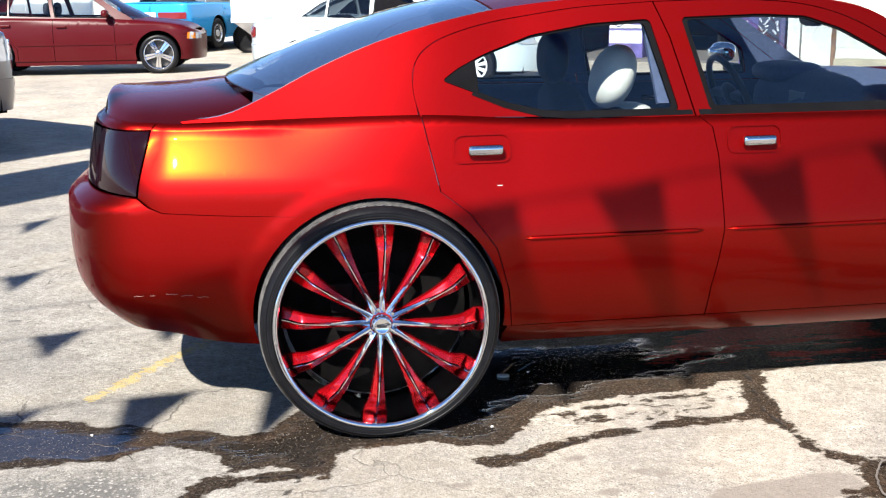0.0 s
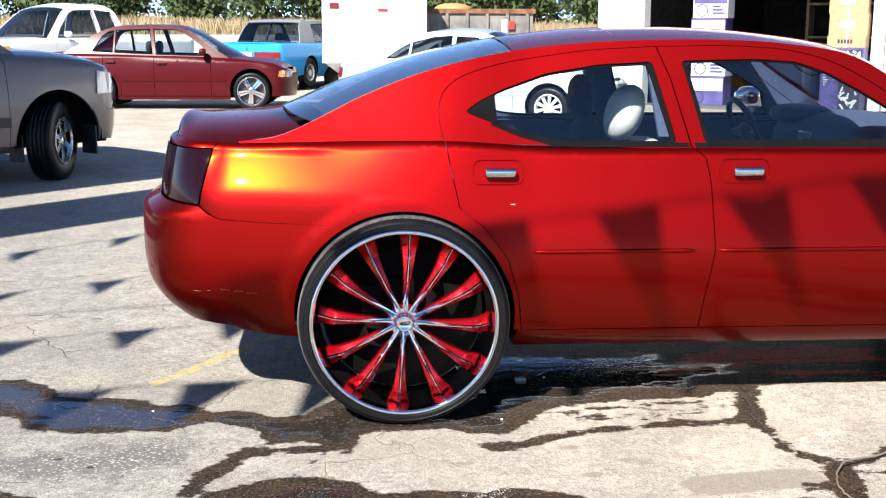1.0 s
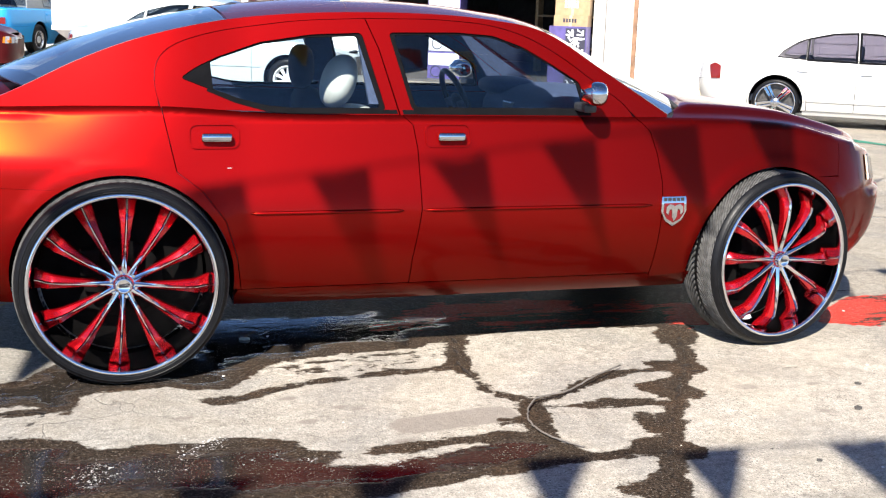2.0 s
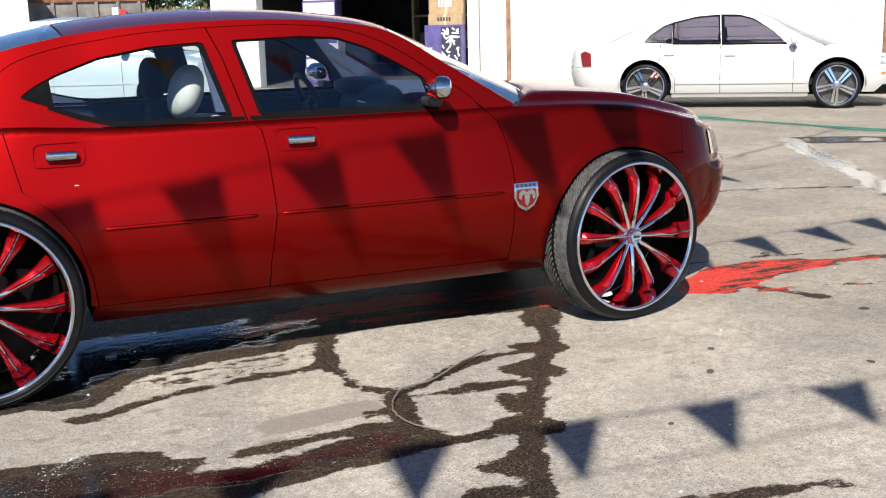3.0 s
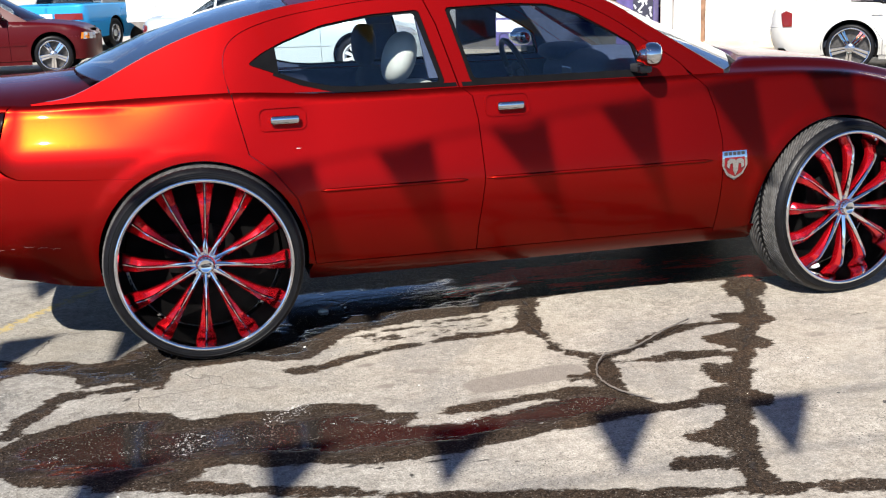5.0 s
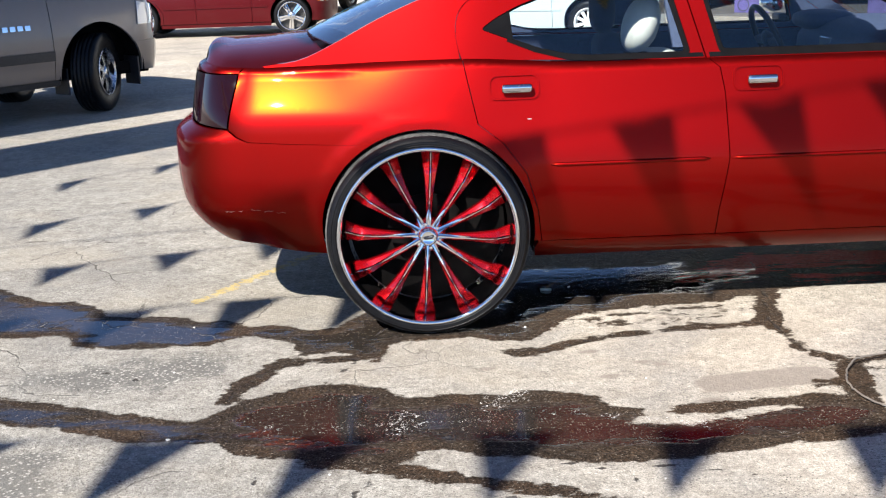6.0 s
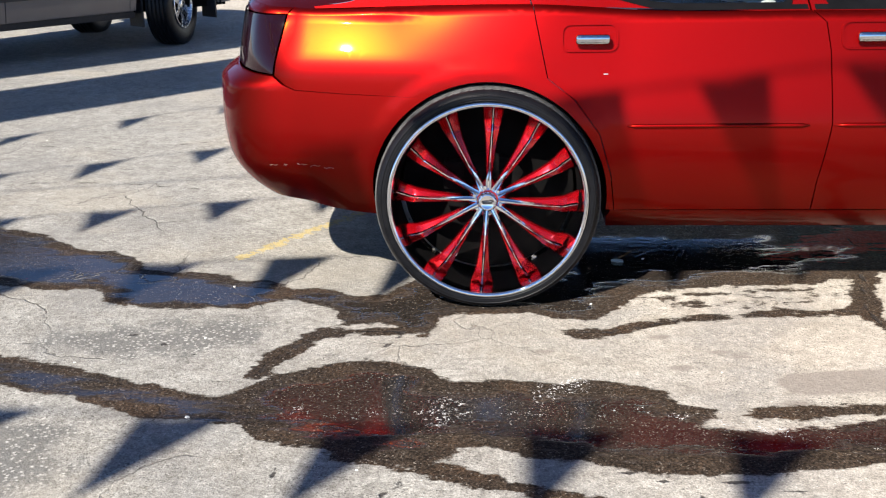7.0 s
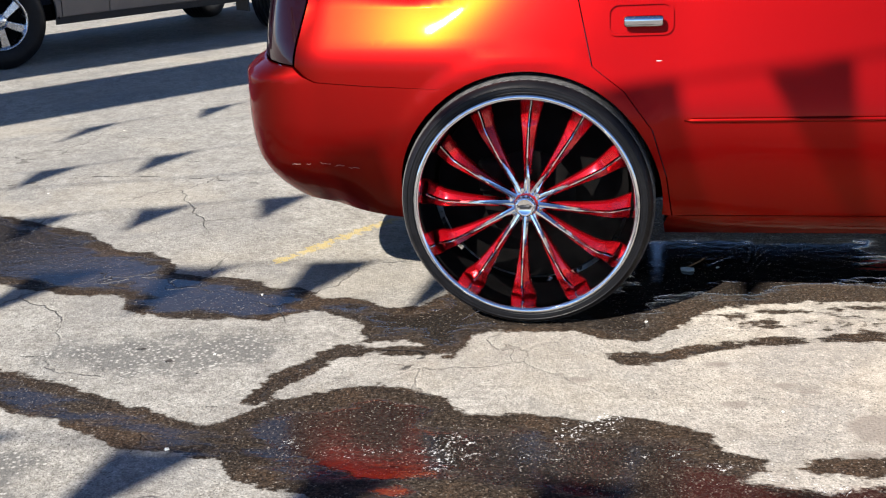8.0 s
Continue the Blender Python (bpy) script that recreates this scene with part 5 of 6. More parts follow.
# ---- other parked vehicles ----
def parked(name, label, m, mat, s, wb, radius, rim, style, cuts, wins, lamps=(), split=None, bed=None, front_turn=0.0, category="car", belt=None, roof_mat=None, group="", mirror=True, glass_mat=None, trim=0.03, seats=True, handle_mat=None, low=0.26, arch=0.05, sill_mat=None):
    """A vehicle from its shape. cuts: x of the rear door's, middle and front gaps; wins: window outlines in x and z; lamps: (name, outline, material)."""
    car = thing(name, m, label, category, group)
    ra, za = radius + arch, radius + 0.02

    def tops(a, b, n=20):
        return [(a + (b - a) * k / n, s.shoulder(a + (b - a) * k / n)) for k in range(n + 1)]

    a0 = math.degrees(math.asin((low + 0.04 - za) / ra))
    zb = za + 0.28
    ab = math.degrees(math.asin((zb - za) / ra))
    xq, xb, xf = cuts
    g = 0.004
    e = max(xq, ra + 0.05)
    quarter_cut = [(e, low + 0.04), (e, za + 0.1), (max(xq, ra * 0.8), za + 0.28), (xq, s.shoulder(xq) - 0.25), (xq, s.shoulder(xq))]
    panels = [
        ("rear_bumper", [(s.u0, low + 0.06), (-ra - 0.3, low + 0.03), (-ra * math.cos(math.radians(a0)), low + 0.04)] + arc(0, za, ra, 180 - a0, 180 - ab, 8)[1:] + [(s.u0, zb)], 0.012),
        ("rear_quarter_panel", arc(0, za, ra, 180 - ab, a0, 20) + [(u - g, z) for u, z in quarter_cut] + tops(xq - g, s.u0) + [(s.u0, zb + 0.006)], 0.0),
        ("rear_door", [(u + g, z) for u, z in quarter_cut[:1]] + [(xb - g, low + 0.04), (xb - g, s.shoulder(xb))] + tops(xb - g, xq + g)[1:] + [(u + g, z) for u, z in quarter_cut[::-1][1:-1]], 0.0),
        ("front_door", [(xb + g, low + 0.04), (xf - g, low + 0.04)] + tops(xf - g, xb + g), 0.0),
        ("front_fender", [(xf + g, low + 0.04), (wb - ra * math.cos(math.radians(a0)), low + 0.04)] + arc(wb, za, ra, 180 - a0, ab, 22)[1:] + [(s.u1, zb)] + tops(s.u1, xf + g), 0.0),
        ("front_bumper", arc(wb, za, ra, ab, a0, 8) + [(s.u1, low + 0.02), (s.u1, zb - 0.006)], 0.015),
        ("sill", [(ra, low - 0.03), (wb - ra, low - 0.03), (wb - ra, low + 0.034), (ra, low + 0.034)], -0.015),
    ]
    if bed:
        panels[2] = ("bed_side", panels[2][1], 0.0)
    for flip in (False, True):
        for nm, loop, off in panels:
            skin(nm, s, [loop], sill_mat if nm == "sill" and sill_mat else mat, car, "", flip, off=off, du=0.16, dz=0.09, fold=0.03)
        for nm, loop, lm in lamps:
            skin(nm, s, [loop], lm, car, "", flip, off=0.018, du=0.2, dz=0.2, fold=0.014)
        if belt:
            skin("side_moulding", s, [[(ra + 0.06, belt - 0.02), (wb - ra - 0.05, belt - 0.02), (wb - ra - 0.05, belt + 0.02), (ra + 0.06, belt + 0.02)]], mat, car, "", flip, off=0.014, fold=0.012, du=0.4, dz=0.4)
        rail = [(x, s.rail(x)) for x in np.linspace(s.rail_pairs[0][0], s.rail_pairs[-1][0], 40)]
        base = [(x, s.shoulder(x) + 0.001) for x in np.linspace(s.rail_pairs[-1][0], s.rail_pairs[0][0], 24)]
        skin("pillar_frame", s, [rail + base] + list(wins), roof_mat or mat, car, "", flip, pane=True, du=0.15, dz=0.12, fold=0.03)
        for wl in wins:
            q = skin("window_pane", s, [wl], glass_mat or DARKPANE, car, "", flip, pane=True, off=-0.012, fold=0.004, du=0.3, dz=0.3)
            q.visible_shadow = False
            cx, cz = sum(p[0] for p in wl) / len(wl), sum(p[1] for p in wl) / len(wl)
            big = [(u + (u - cx) * trim, z + (z - cz) * 2 * trim) for u, z in wl]
            skin("window_seal", s, [big, wl], SEAL, car, "", flip, pane=True, off=0.004, fold=0.01, du=0.4, dz=0.4)
        for x0 in ((xq + 0.14, xb + 0.14) if not bed else (xb + 0.14,)):
            p = s.side(x0, s.shoulder(x0) - 0.13)
            q = cube(-0.08, -0.02, -0.018, 0.08, 0.01, 0.018, 0.008)
            sg = -1 if not flip else 1
            bmesh.ops.translate(q, verts=q.verts, vec=(p.x, sg * (abs(p.y) + 0.012), p.z))
            part("door_handle", q, handle_mat or mat, car)
        if mirror:
            sg = -1 if not flip else 1
            xm = s.rail_pairs[-1][0] - 0.42
            part("door_mirror", blob(bmesh.new(), (xm, sg * (s.half + 0.06), s.shoulder(xm) + 0.09), (0.06, 0.10, 0.065), 14, 10, 0.7), mat if mirror is True else mirror, car)
        for x in (0.0, wb):
            q = bmesh.new()
            a = [(x + (ra + 0.02) * math.cos(t), za + (ra + 0.02) * math.sin(t)) for t in np.linspace(-0.1, math.pi + 0.1, 17)]
            sg = -1 if not flip else 1
            rows = [[q.verts.new((u, sg * w, z)) for u, z in a] for w in (s.half - 0.34, s.half - 0.03)]
            for j in range(16):
                q.faces.new((rows[0][j], rows[0][j + 1], rows[1][j + 1], rows[1][j]))
            q.faces.new(rows[0])
            part("wheel_arch_liner", q, UNDER, car)
            turn = front_turn if x else 0.0
            wide = 0.22 if radius < 0.36 else 0.27
            road_wheel(car, pose(x, sg * (s.half - 0.03 - wide / 2), radius, 0, 0, (180 if flip else 0) + turn), radius, rim, wide, style)
    lo, hi = s.rail_pairs[0][0], s.rail_pairs[-1][0]
    xr, xw = split or (lo + 0.35 * (hi - lo), hi - 0.33 * (hi - lo))
    if bed:
        part("bed_floor", cube(s.rear + 0.06, -s.half + 0.1, 0.72, lo - 0.02, s.half - 0.1, 0.76), mat, car)
        part("tailgate", cube(s.rear + 0.03, -s.half + 0.1, 0.72, s.rear + 0.09, s.half - 0.1, s.shoulder(-1) + 0.01, 0.01), mat, car)
    else:
        cap("boot_lid", s.top, s.rear + 0.05, lo + 0.05, 10, 12, mat, car)
    cap("bonnet", s.top, hi - 0.02, s.front - 0.05, 16, 14, mat, car)
    cap("roof_panel", s.roof, xr, xw, 12, 12, roof_mat or mat, car)
    for nm, a, b in (("rear_screen", lo + 0.02, xr), ("windscreen", xw, hi)):
        q = cap(nm, s.roof, a, b, 8, 10, DARKPANE, car, "", -0.97, 0.97, 0.005)
        q.visible_shadow = False
    part("floor_pan", cube(s.rear + 0.2, -s.half + 0.2, low, s.front - 0.25, s.half - 0.2, low + 0.14), UNDER, car)
    part("cabin_floor", cube(lo, -s.half + 0.16, low + 0.15, hi, s.half - 0.16, low + 0.25), CLOTH, car)
    part("dashboard", blob(bmesh.new(), (hi - 0.25, 0, s.shoulder(hi) - 0.1), (0.28, s.half - 0.2, 0.14), 16, 8, 0.7), DASH, car)
    if seats:
        zc = low + 0.28
        for yy in (-0.38, 0.38):
            seat(car, hi - 1.32, yy, zc, 0.25, CLOTH, CLOTH, s.shoulder(hi - 1.3) - zc + 0.05)
        part("rear_bench", blob(bmesh.new(), (xr - 0.1, 0, zc + 0.25), (0.14, s.half - 0.28, 0.32), 16, 10, 0.6), CLOTH, car)
    return car


def bars(parent, s, spans, z, h, mat, off=0.008):
    """Lettering too small to read, as plain bars on the body's side."""
    for a, b in spans:
        skin("letter_bar", s, [[(a, z), (b, z), (b, z + h), (a, z + h)]], mat, parent, "", False, off=off, fold=0.004, du=0.5, dz=0.5)


def vehicles():
    # pearl white sedan by the building
    s = Shape(-1.25, 3.78, 0.90, [(-1.9, 0.95), (-0.8, 0.97), (0.0, 0.975), (1.0, 0.955), (2.0, 0.935), (2.5, 0.915), (3.1, 0.84), (3.6, 0.74), (4.4, 0.66)], sill=0.2, widest=0.66, lean=0.5, fillet=0.09, tuck=0.15,
              rail=[(-0.60, 0.985), (-0.15, 1.19), (0.25, 1.34), (0.7, 1.43), (1.15, 1.455), (1.5, 1.435), (1.8, 1.35), (2.2, 1.12), (2.60, 0.925)], pane_lean=0.48, crown=0.04, bow=(0.15, 0.25), deck_crown=0.05)
    w = [[(-0.02, 1.03), (0.06, 1.12), (0.24, 1.235), (0.38, 1.285), (0.38, 1.005)], [(0.42, 1.005), (0.42, 1.295), (0.75, 1.365), (1.07, 1.385), (1.10, 0.995)], [(1.16, 0.99), (1.14, 1.385), (1.40, 1.375), (1.60, 1.32), (1.86, 1.16), (2.06, 0.985)]]
    lamps = [("tail_lamp", [(-0.98, 0.66), (-0.83, 0.67), (-0.84, 0.86), (-0.95, 0.90), (-1.04, 0.86)], REDLENS), ("headlamp", [(3.40, 0.66), (3.62, 0.60), (3.80, 0.60), (3.70, 0.70), (3.45, 0.765)], CLEARLENS), ("side_marker", [(3.44, 0.49), (3.58, 0.49), (3.58, 0.53), (3.44, 0.53)], AMBER)]
    parked("white_sedan_car", "pearl white sedan with tinted windows and chrome wheels beside the building", pose(10.14, 10.92, -0.02, 0, 0, -37.2), PEARL, s, 2.80, 0.345, 0.292, "twin", (0.22, 1.12, 2.18), w, lamps, (0.45, 1.62), belt=0.40, low=0.2, glass_mat=LILACPANE, trim=0.075)
    # silver-blue sedan behind the red car
    s = Shape(-1.05, 3.68, 0.90, [(-1.9, 0.98), (-0.8, 1.00), (0.0, 0.99), (1.0, 0.965), (2.0, 0.945), (2.5, 0.93), (3.1, 0.87), (3.5, 0.78), (4.4, 0.70)], sill=0.2, widest=0.64, lean=0.5, fillet=0.09, tuck=0.04,
              rail=[(-0.55, 1.0), (-0.1, 1.22), (0.3, 1.36), (0.7, 1.44), (1.15, 1.465), (1.5, 1.445), (1.8, 1.36), (2.2, 1.14), (2.62, 0.94)], pane_lean=0.46, crown=0.045, bow=(0.15, 0.25), deck_crown=0.05)
    w = [[(-0.02, 1.04), (0.25, 1.22), (0.36, 1.27), (0.36, 1.03)], [(0.41, 1.03), (0.41, 1.285), (0.75, 1.365), (1.04, 1.385), (1.07, 1.01)], [(1.14, 1.005), (1.12, 1.385), (1.40, 1.37), (1.62, 1.31), (1.95, 1.14), (2.20, 1.0)]]
    lamps = [("tail_lamp", [(-1.0, 0.72), (-0.80, 0.74), (-0.82, 0.88), (-1.02, 0.90)], REDLENS), ("headlamp", [(3.25, 0.68), (3.50, 0.62), (3.75, 0.62), (3.65, 0.72), (3.32, 0.80)], CLEARLENS), ("grille", [(3.92, 0.40), (4.3, 0.38), (4.3, 0.68), (3.92, 0.68)], BLACK)]
    car = parked("silver_blue_sedan_car", "pale silver-blue sedan with plastic wheel covers, parked behind the red car", pose(0.54, 14.52, 0.10, 0, 0, -25), ICE, s, 2.71, 0.315, 0.215, "cover", (0.18, 1.10, 2.16), w, lamps, (0.42, 1.62), belt=0.52, low=0.2)
    # maroon sedan
    s = Shape(-1.02, 3.42, 0.86, [(-1.9, 0.95), (-0.8, 0.97), (0.0, 0.965), (1.0, 0.94), (2.0, 0.915), (2.5, 0.885), (3.1, 0.81), (3.5, 0.73), (4.4, 0.66)], sill=0.2, widest=0.60, lean=0.35, fillet=0.06, tuck=0.03, rear_round=(0.35, 3.2), front_round=(0.5, 3.0),
              rail=[(-0.60, 0.98), (-0.30, 1.15), (-0.02, 1.33), (0.18, 1.41), (0.6, 1.445), (1.1, 1.45), (1.45, 1.425), (1.62, 1.36), (2.0, 1.11), (2.32, 0.915)], pane_lean=0.38, crown=0.035, bow=(0.12, 0.2), deck_crown=0.03)
    w = [[(-0.08, 1.02), (0.08, 1.28), (0.18, 1.35), (0.28, 1.37), (0.28, 1.005)], [(0.32, 1.0), (0.32, 1.375), (0.90, 1.395), (0.98, 0.975)], [(1.06, 0.97), (0.98, 1.395), (1.38, 1.385), (1.52, 1.34), (1.85, 1.11), (1.98, 0.95)]]
    lamps = [("headlamp", [(3.24, 0.57), (3.6, 0.57), (3.6, 0.67), (3.26, 0.69)], CLEARLENS), ("side_marker", [(3.20, 0.58), (3.38, 0.575), (3.38, 0.67), (3.22, 0.685)], AMBER), ("tail_lamp", [(-1.0, 0.68), (-0.78, 0.68), (-0.78, 0.84), (-1.0, 0.84)], REDLENS)]
    parked("maroon_sedan_car", "older maroon sedan with large chrome wheels on the lot", pose(-4.81, 16.94, 0.18, 0, 0, -3), MAROON, s, 2.72, 0.325, 0.25, "twin", (0.12, 1.02, 2.02), w, lamps, (0.12, 1.52), belt=0.52, low=0.2, glass_mat=PANE)
    # blue box sedan seen from behind
    s = Shape(-1.40, 4.0, 0.96, [(-2.2, 1.03), (-0.8, 1.04), (0.0, 1.035), (1.0, 1.02), (2.0, 1.01), (2.6, 1.0), (3.4, 0.96), (5.0, 0.90)], sill=0.24, widest=0.62, lean=0.2, fillet=0.05, tuck=0.03, rear_round=(0.2, 4.0), front_round=(0.25, 4.0),
              rail=[(-0.40, 1.05), (-0.22, 1.40), (-0.12, 1.50), (0.4, 1.55), (1.2, 1.56), (1.55, 1.53), (1.7, 1.44), (2.35, 1.02)], pane_lean=0.25, crown=0.03, bow=(0.08, 0.14), deck_crown=0.03)
    w = [[(0.35, 1.08), (0.40, 1.47), (0.98, 1.49), (0.98, 1.07)], [(1.06, 1.07), (1.06, 1.49), (1.50, 1.47), (1.66, 1.38), (2.05, 1.06)]]
    lamps = [("tail_lamp", [(s.u0 + 0.22, 0.70), (s.u0 + 0.86, 0.70), (s.u0 + 0.86, 0.84), (s.u0 + 0.22, 0.84)], REDLENS), ("chrome_bumper", [(s.u0, 0.42), (s.u0 + 1.25, 0.42), (s.u0 + 1.25, 0.56), (s.u0, 0.56)], CHROME)]
    car = parked("blue_box_sedan_car", "bright blue older sedan with a grey vinyl roof, seen from behind", pose(-2.24, 23.49, 0.24, 0, 0, 65), BLUE, s, 2.95, 0.34, 0.20, "steel", (0.25, 1.02, 2.1), w, lamps, (-0.1, 1.62), roof_mat=VINYL, mirror=CHROME)
    part("plate_bar", cube(-1.43, -0.16, 0.70, -1.40, 0.16, 0.84, 0.004), PLATE, car)
    # grey off-roader
    s = Shape(-1.12, 3.92, 1.0, [(-1.9, 1.34), (-0.5, 1.35), (1.0, 1.345), (2.0, 1.34), (2.6, 1.325), (3.2, 1.29), (3.6, 1.23), (4.9, 1.12)], sill=0.36, widest=0.75, lean=0.22, fillet=0.09, tuck=0.05, rear_round=(0.3, 3.5), front_round=(0.55, 3.0),
              rail=[(-1.0, 1.37), (-0.85, 1.80), (-0.7, 1.91), (0.0, 1.96), (1.0, 1.97), (1.6, 1.93), (1.82, 1.86), (2.2, 1.59), (2.55, 1.335)], pane_lean=0.25, crown=0.05, bow=(0.05, 0.2), deck_crown=0.06)
    w = [[(-0.72, 1.40), (-0.60, 1.82), (0.05, 1.86), (0.05, 1.39)], [(0.14, 1.39), (0.14, 1.86), (0.98, 1.88), (0.98, 1.385)], [(1.08, 1.385), (1.08, 1.88), (1.55, 1.85), (1.70, 1.79), (2.05, 1.55), (2.22, 1.38)]]
    lamps = [("headlamp", [(3.45, 0.90), (3.95, 0.90), (3.95, 1.10), (3.62, 1.12), (3.48, 1.15)], CLEARLENS), ("side_moulding", [(0.56, 0.60), (2.36, 0.60), (2.36, 0.70), (0.56, 0.70)], BLACK)]
    car = parked("grey_suv_car", "large taupe off-road wagon with a turned front wheel", pose(-6.01, 6.20, -0.02, 0, 0, 50), TAUPE, s, 2.95, 0.42, 0.25, "six", (0.10, 1.03, 2.36), w, lamps, (-0.72, 1.72), front_turn=34, category="suv", mirror=BLACK, low=0.36, arch=0.10, sill_mat=BLACK)
    bars(car, s, [(1.72 + 0.085 * k, 1.78 + 0.085 * k) for k in range(5)], 0.93, 0.05, CHROME)
    part("mud_flap", cube(2.52, -0.93, 0.22, 2.54, -0.68, 0.50, 0.005), BLACK, car)
    part("front_flap", cube(3.42, -0.95, 0.24, 3.44, -0.70, 0.55, 0.005), BLACK, car)
    # white pickup
    s = Shape(-1.15, 4.5, 1.0, [(-1.9, 1.18), (-0.5, 1.18), (1.2, 1.18), (2.4, 1.19), (3.3, 1.17), (4.0, 1.12), (5.4, 1.04)], sill=0.42, widest=0.8, lean=0.15, fillet=0.07, tuck=0.04, rear_round=(0.15, 5.0), front_round=(0.4, 3.5),
              rail=[(1.02, 1.19), (1.12, 1.70), (1.25, 1.83), (1.7, 1.88), (2.3, 1.86), (2.55, 1.78), (2.9, 1.48), (3.2, 1.19)], pane_lean=0.28, crown=0.05, bow=(0.02, 0.18), deck_crown=0.05)
    w = [[(1.22, 1.24), (1.28, 1.74), (1.72, 1.78), (1.72, 1.23)], [(1.82, 1.23), (1.82, 1.78), (2.3, 1.76), (2.45, 1.70), (2.78, 1.42), (2.92, 1.225)]]
    lamps = [("side_marker", [(4.20, 0.86), (4.36, 0.86), (4.36, 1.04), (4.20, 1.05)], AMBER), ("headlamp", [(4.42, 0.86), (4.9, 0.86), (4.9, 1.02), (4.42, 1.02)], CLEARLENS)]
    parked("white_pickup_truck", "white pickup truck parked behind the maroon sedan", pose(-5.55, 22.9, 0.2, 0, 0, 235), WHITEP, s, 3.5, 0.39, 0.22, "six", (1.02, 1.78, 3.02), w, lamps, (1.25, 2.48), bed=True, category="pickup", mirror=WHITEP, seats=False, low=0.42)


vehicles()


# ---- the yard behind ----
METALW = plain("white_sheet_metal", (0.78, 0.78, 0.76), 0.45, 0.0, 0.05, 4, 0.05)
CONTAINER = plain("weathered_grey_steel", (0.20, 0.185, 0.17), 0.6, 0.3, 0.3, 3, 0.2)
RUST = plain("rusty_steel", (0.20, 0.09, 0.05), 0.8, 0.2, 0.4, 6, 0.3)
TIMBER = plain("raw_timber", (0.50, 0.38, 0.22), 0.75, 0.0, 0.2, 15, 0.3)
SIGNRED = plain("sign_red", (0.60, 0.03, 0.02), 0.5)
STUCCO = plain("white_painted_wall", (0.80, 0.785, 0.74), 0.85, 0.0, 0.05, 1.5, 0.25)
TRIMBROWN = plain("rusty_brown_trim", (0.22, 0.12, 0.07), 0.8, 0.0, 0.35, 8, 0.2)
LEDGE = plain("beige_plinth", (0.55, 0.47, 0.34), 0.85, 0.0, 0.12, 4, 0.2)
DARKWALL = plain("dark_workshop_wall", (0.05, 0.045, 0.045), 0.9, 0.0, 0.3, 3, 0.2)
CARTON = plain("brown_cardboard", (0.36, 0.25, 0.14), 0.85, 0.0, 0.12, 6, 0.1)
PURPLE = plain("purple_print", (0.09, 0.07, 0.22), 0.5, 0.0, 0.25, 5)
PALEPRINT = plain("pale_print", (0.66, 0.66, 0.70), 0.5)
DARKPRINT = plain("dark_print", (0.03, 0.03, 0.05), 0.5)
GREENHOSE = plain("green_rubber_hose", (0.03, 0.16, 0.11), 0.5, 0.0, 0.15, 30)


def trailer():
    t = thing("cargo_trailer", pose(-1.02, 20.35, 0.18), "white enclosed cargo trailer with a lowered dark ramp", "trailer")
    part("body", cube(0, 0, 0.78, 2.25, 3.6, 2.75, 0.03), METALW, t)
    for k in range(5):
        part("side_rib", cube(0.02 + 0.53 * k, -0.025, 0.80, 0.07 + 0.53 * k, 0.0, 2.72, 0.004), METALW, t)
    part("lower_rail", cube(-0.01, -0.03, 0.70, 2.26, 0.03, 0.80, 0.01), METALW, t)
    bm = bmesh.new()
    a = [bm.verts.new(p) for p in ((0.02, -0.02, 0.72), (0.78, -0.02, 0.72), (0.78, -0.02, 0.16))]
    b = [bm.verts.new(v.co + Vector((0, 0.5, 0))) for v in a]
    bm.faces.new(a)
    bm.faces.new(b[::-1])
    for k in range(3):
        bm.faces.new((a[k], b[k], b[(k + 1) % 3], a[(k + 1) % 3]))
    bmesh.ops.recalc_face_normals(bm, faces=bm.faces)
    part("ramp", bm, CONTAINER, t, "dark folded ramp")
    part("post", cube(0.80, -0.10, 0.02, 0.92, 0.02, 0.78, 0.008), TIMBER, t, "timber post")
    part("foot", cube(0.74, -0.16, 0.0, 0.98, 0.08, 0.16, 0.01), RUST, t)
    part("marker_lamp", cube(0.16, -0.035, 1.86, 0.36, -0.005, 1.98, 0.006), REDLENS, t, "red marker lamp")
    part("marker_sign", cube(1.20, -0.03, 1.80, 1.40, -0.005, 1.86, 0.003), SIGNRED, t)
    for x in (0.3, 1.6):
        part("wheel", lathe([(0.33, 1.4), (0.33, 1.62), (0.2, 1.64), (0.0, 1.62)], 24), RUBBER, t).location = (x, 0, 0.33)
    d = thing("dumpster_container", pose(1.35, 24.2, 0.2, 0, 0, -4), "tall weathered grey steel dumpster with rusty rim", "dumpster")
    part("box", cube(0, 0, 0.15, 2.75, 2.0, 1.82, 0.02), CONTAINER, d)
    part("top_rim", cube(-0.05, -0.06, 1.80, 2.80, 2.05, 1.92, 0.01), RUST, d)
    for k in range(6):
        part("rib", cube(0.06 + 0.5 * k, -0.06, 0.2, 0.14 + 0.5 * k, 0.0, 1.80, 0.008), CONTAINER, d)
    part("load", blob(bmesh.new(), (0.75, 0.9, 1.92), (0.5, 0.5, 0.16), 14, 8), plain("orange_load", (0.45, 0.22, 0.08), 0.8), d)
    part("sign", cube(1.95, -0.08, 1.30, 2.10, -0.062, 1.66, 0.003), PALEPRINT, d)
    part("sign", cube(2.14, -0.08, 1.42, 2.28, -0.062, 1.62, 0.003), SIGNRED, d)


trailer()

BUILDING = Matrix.Translation((5.0, 20.5, 0.0)) @ Matrix.Rotation(math.atan2(-0.6, 0.8), 4, "Z")


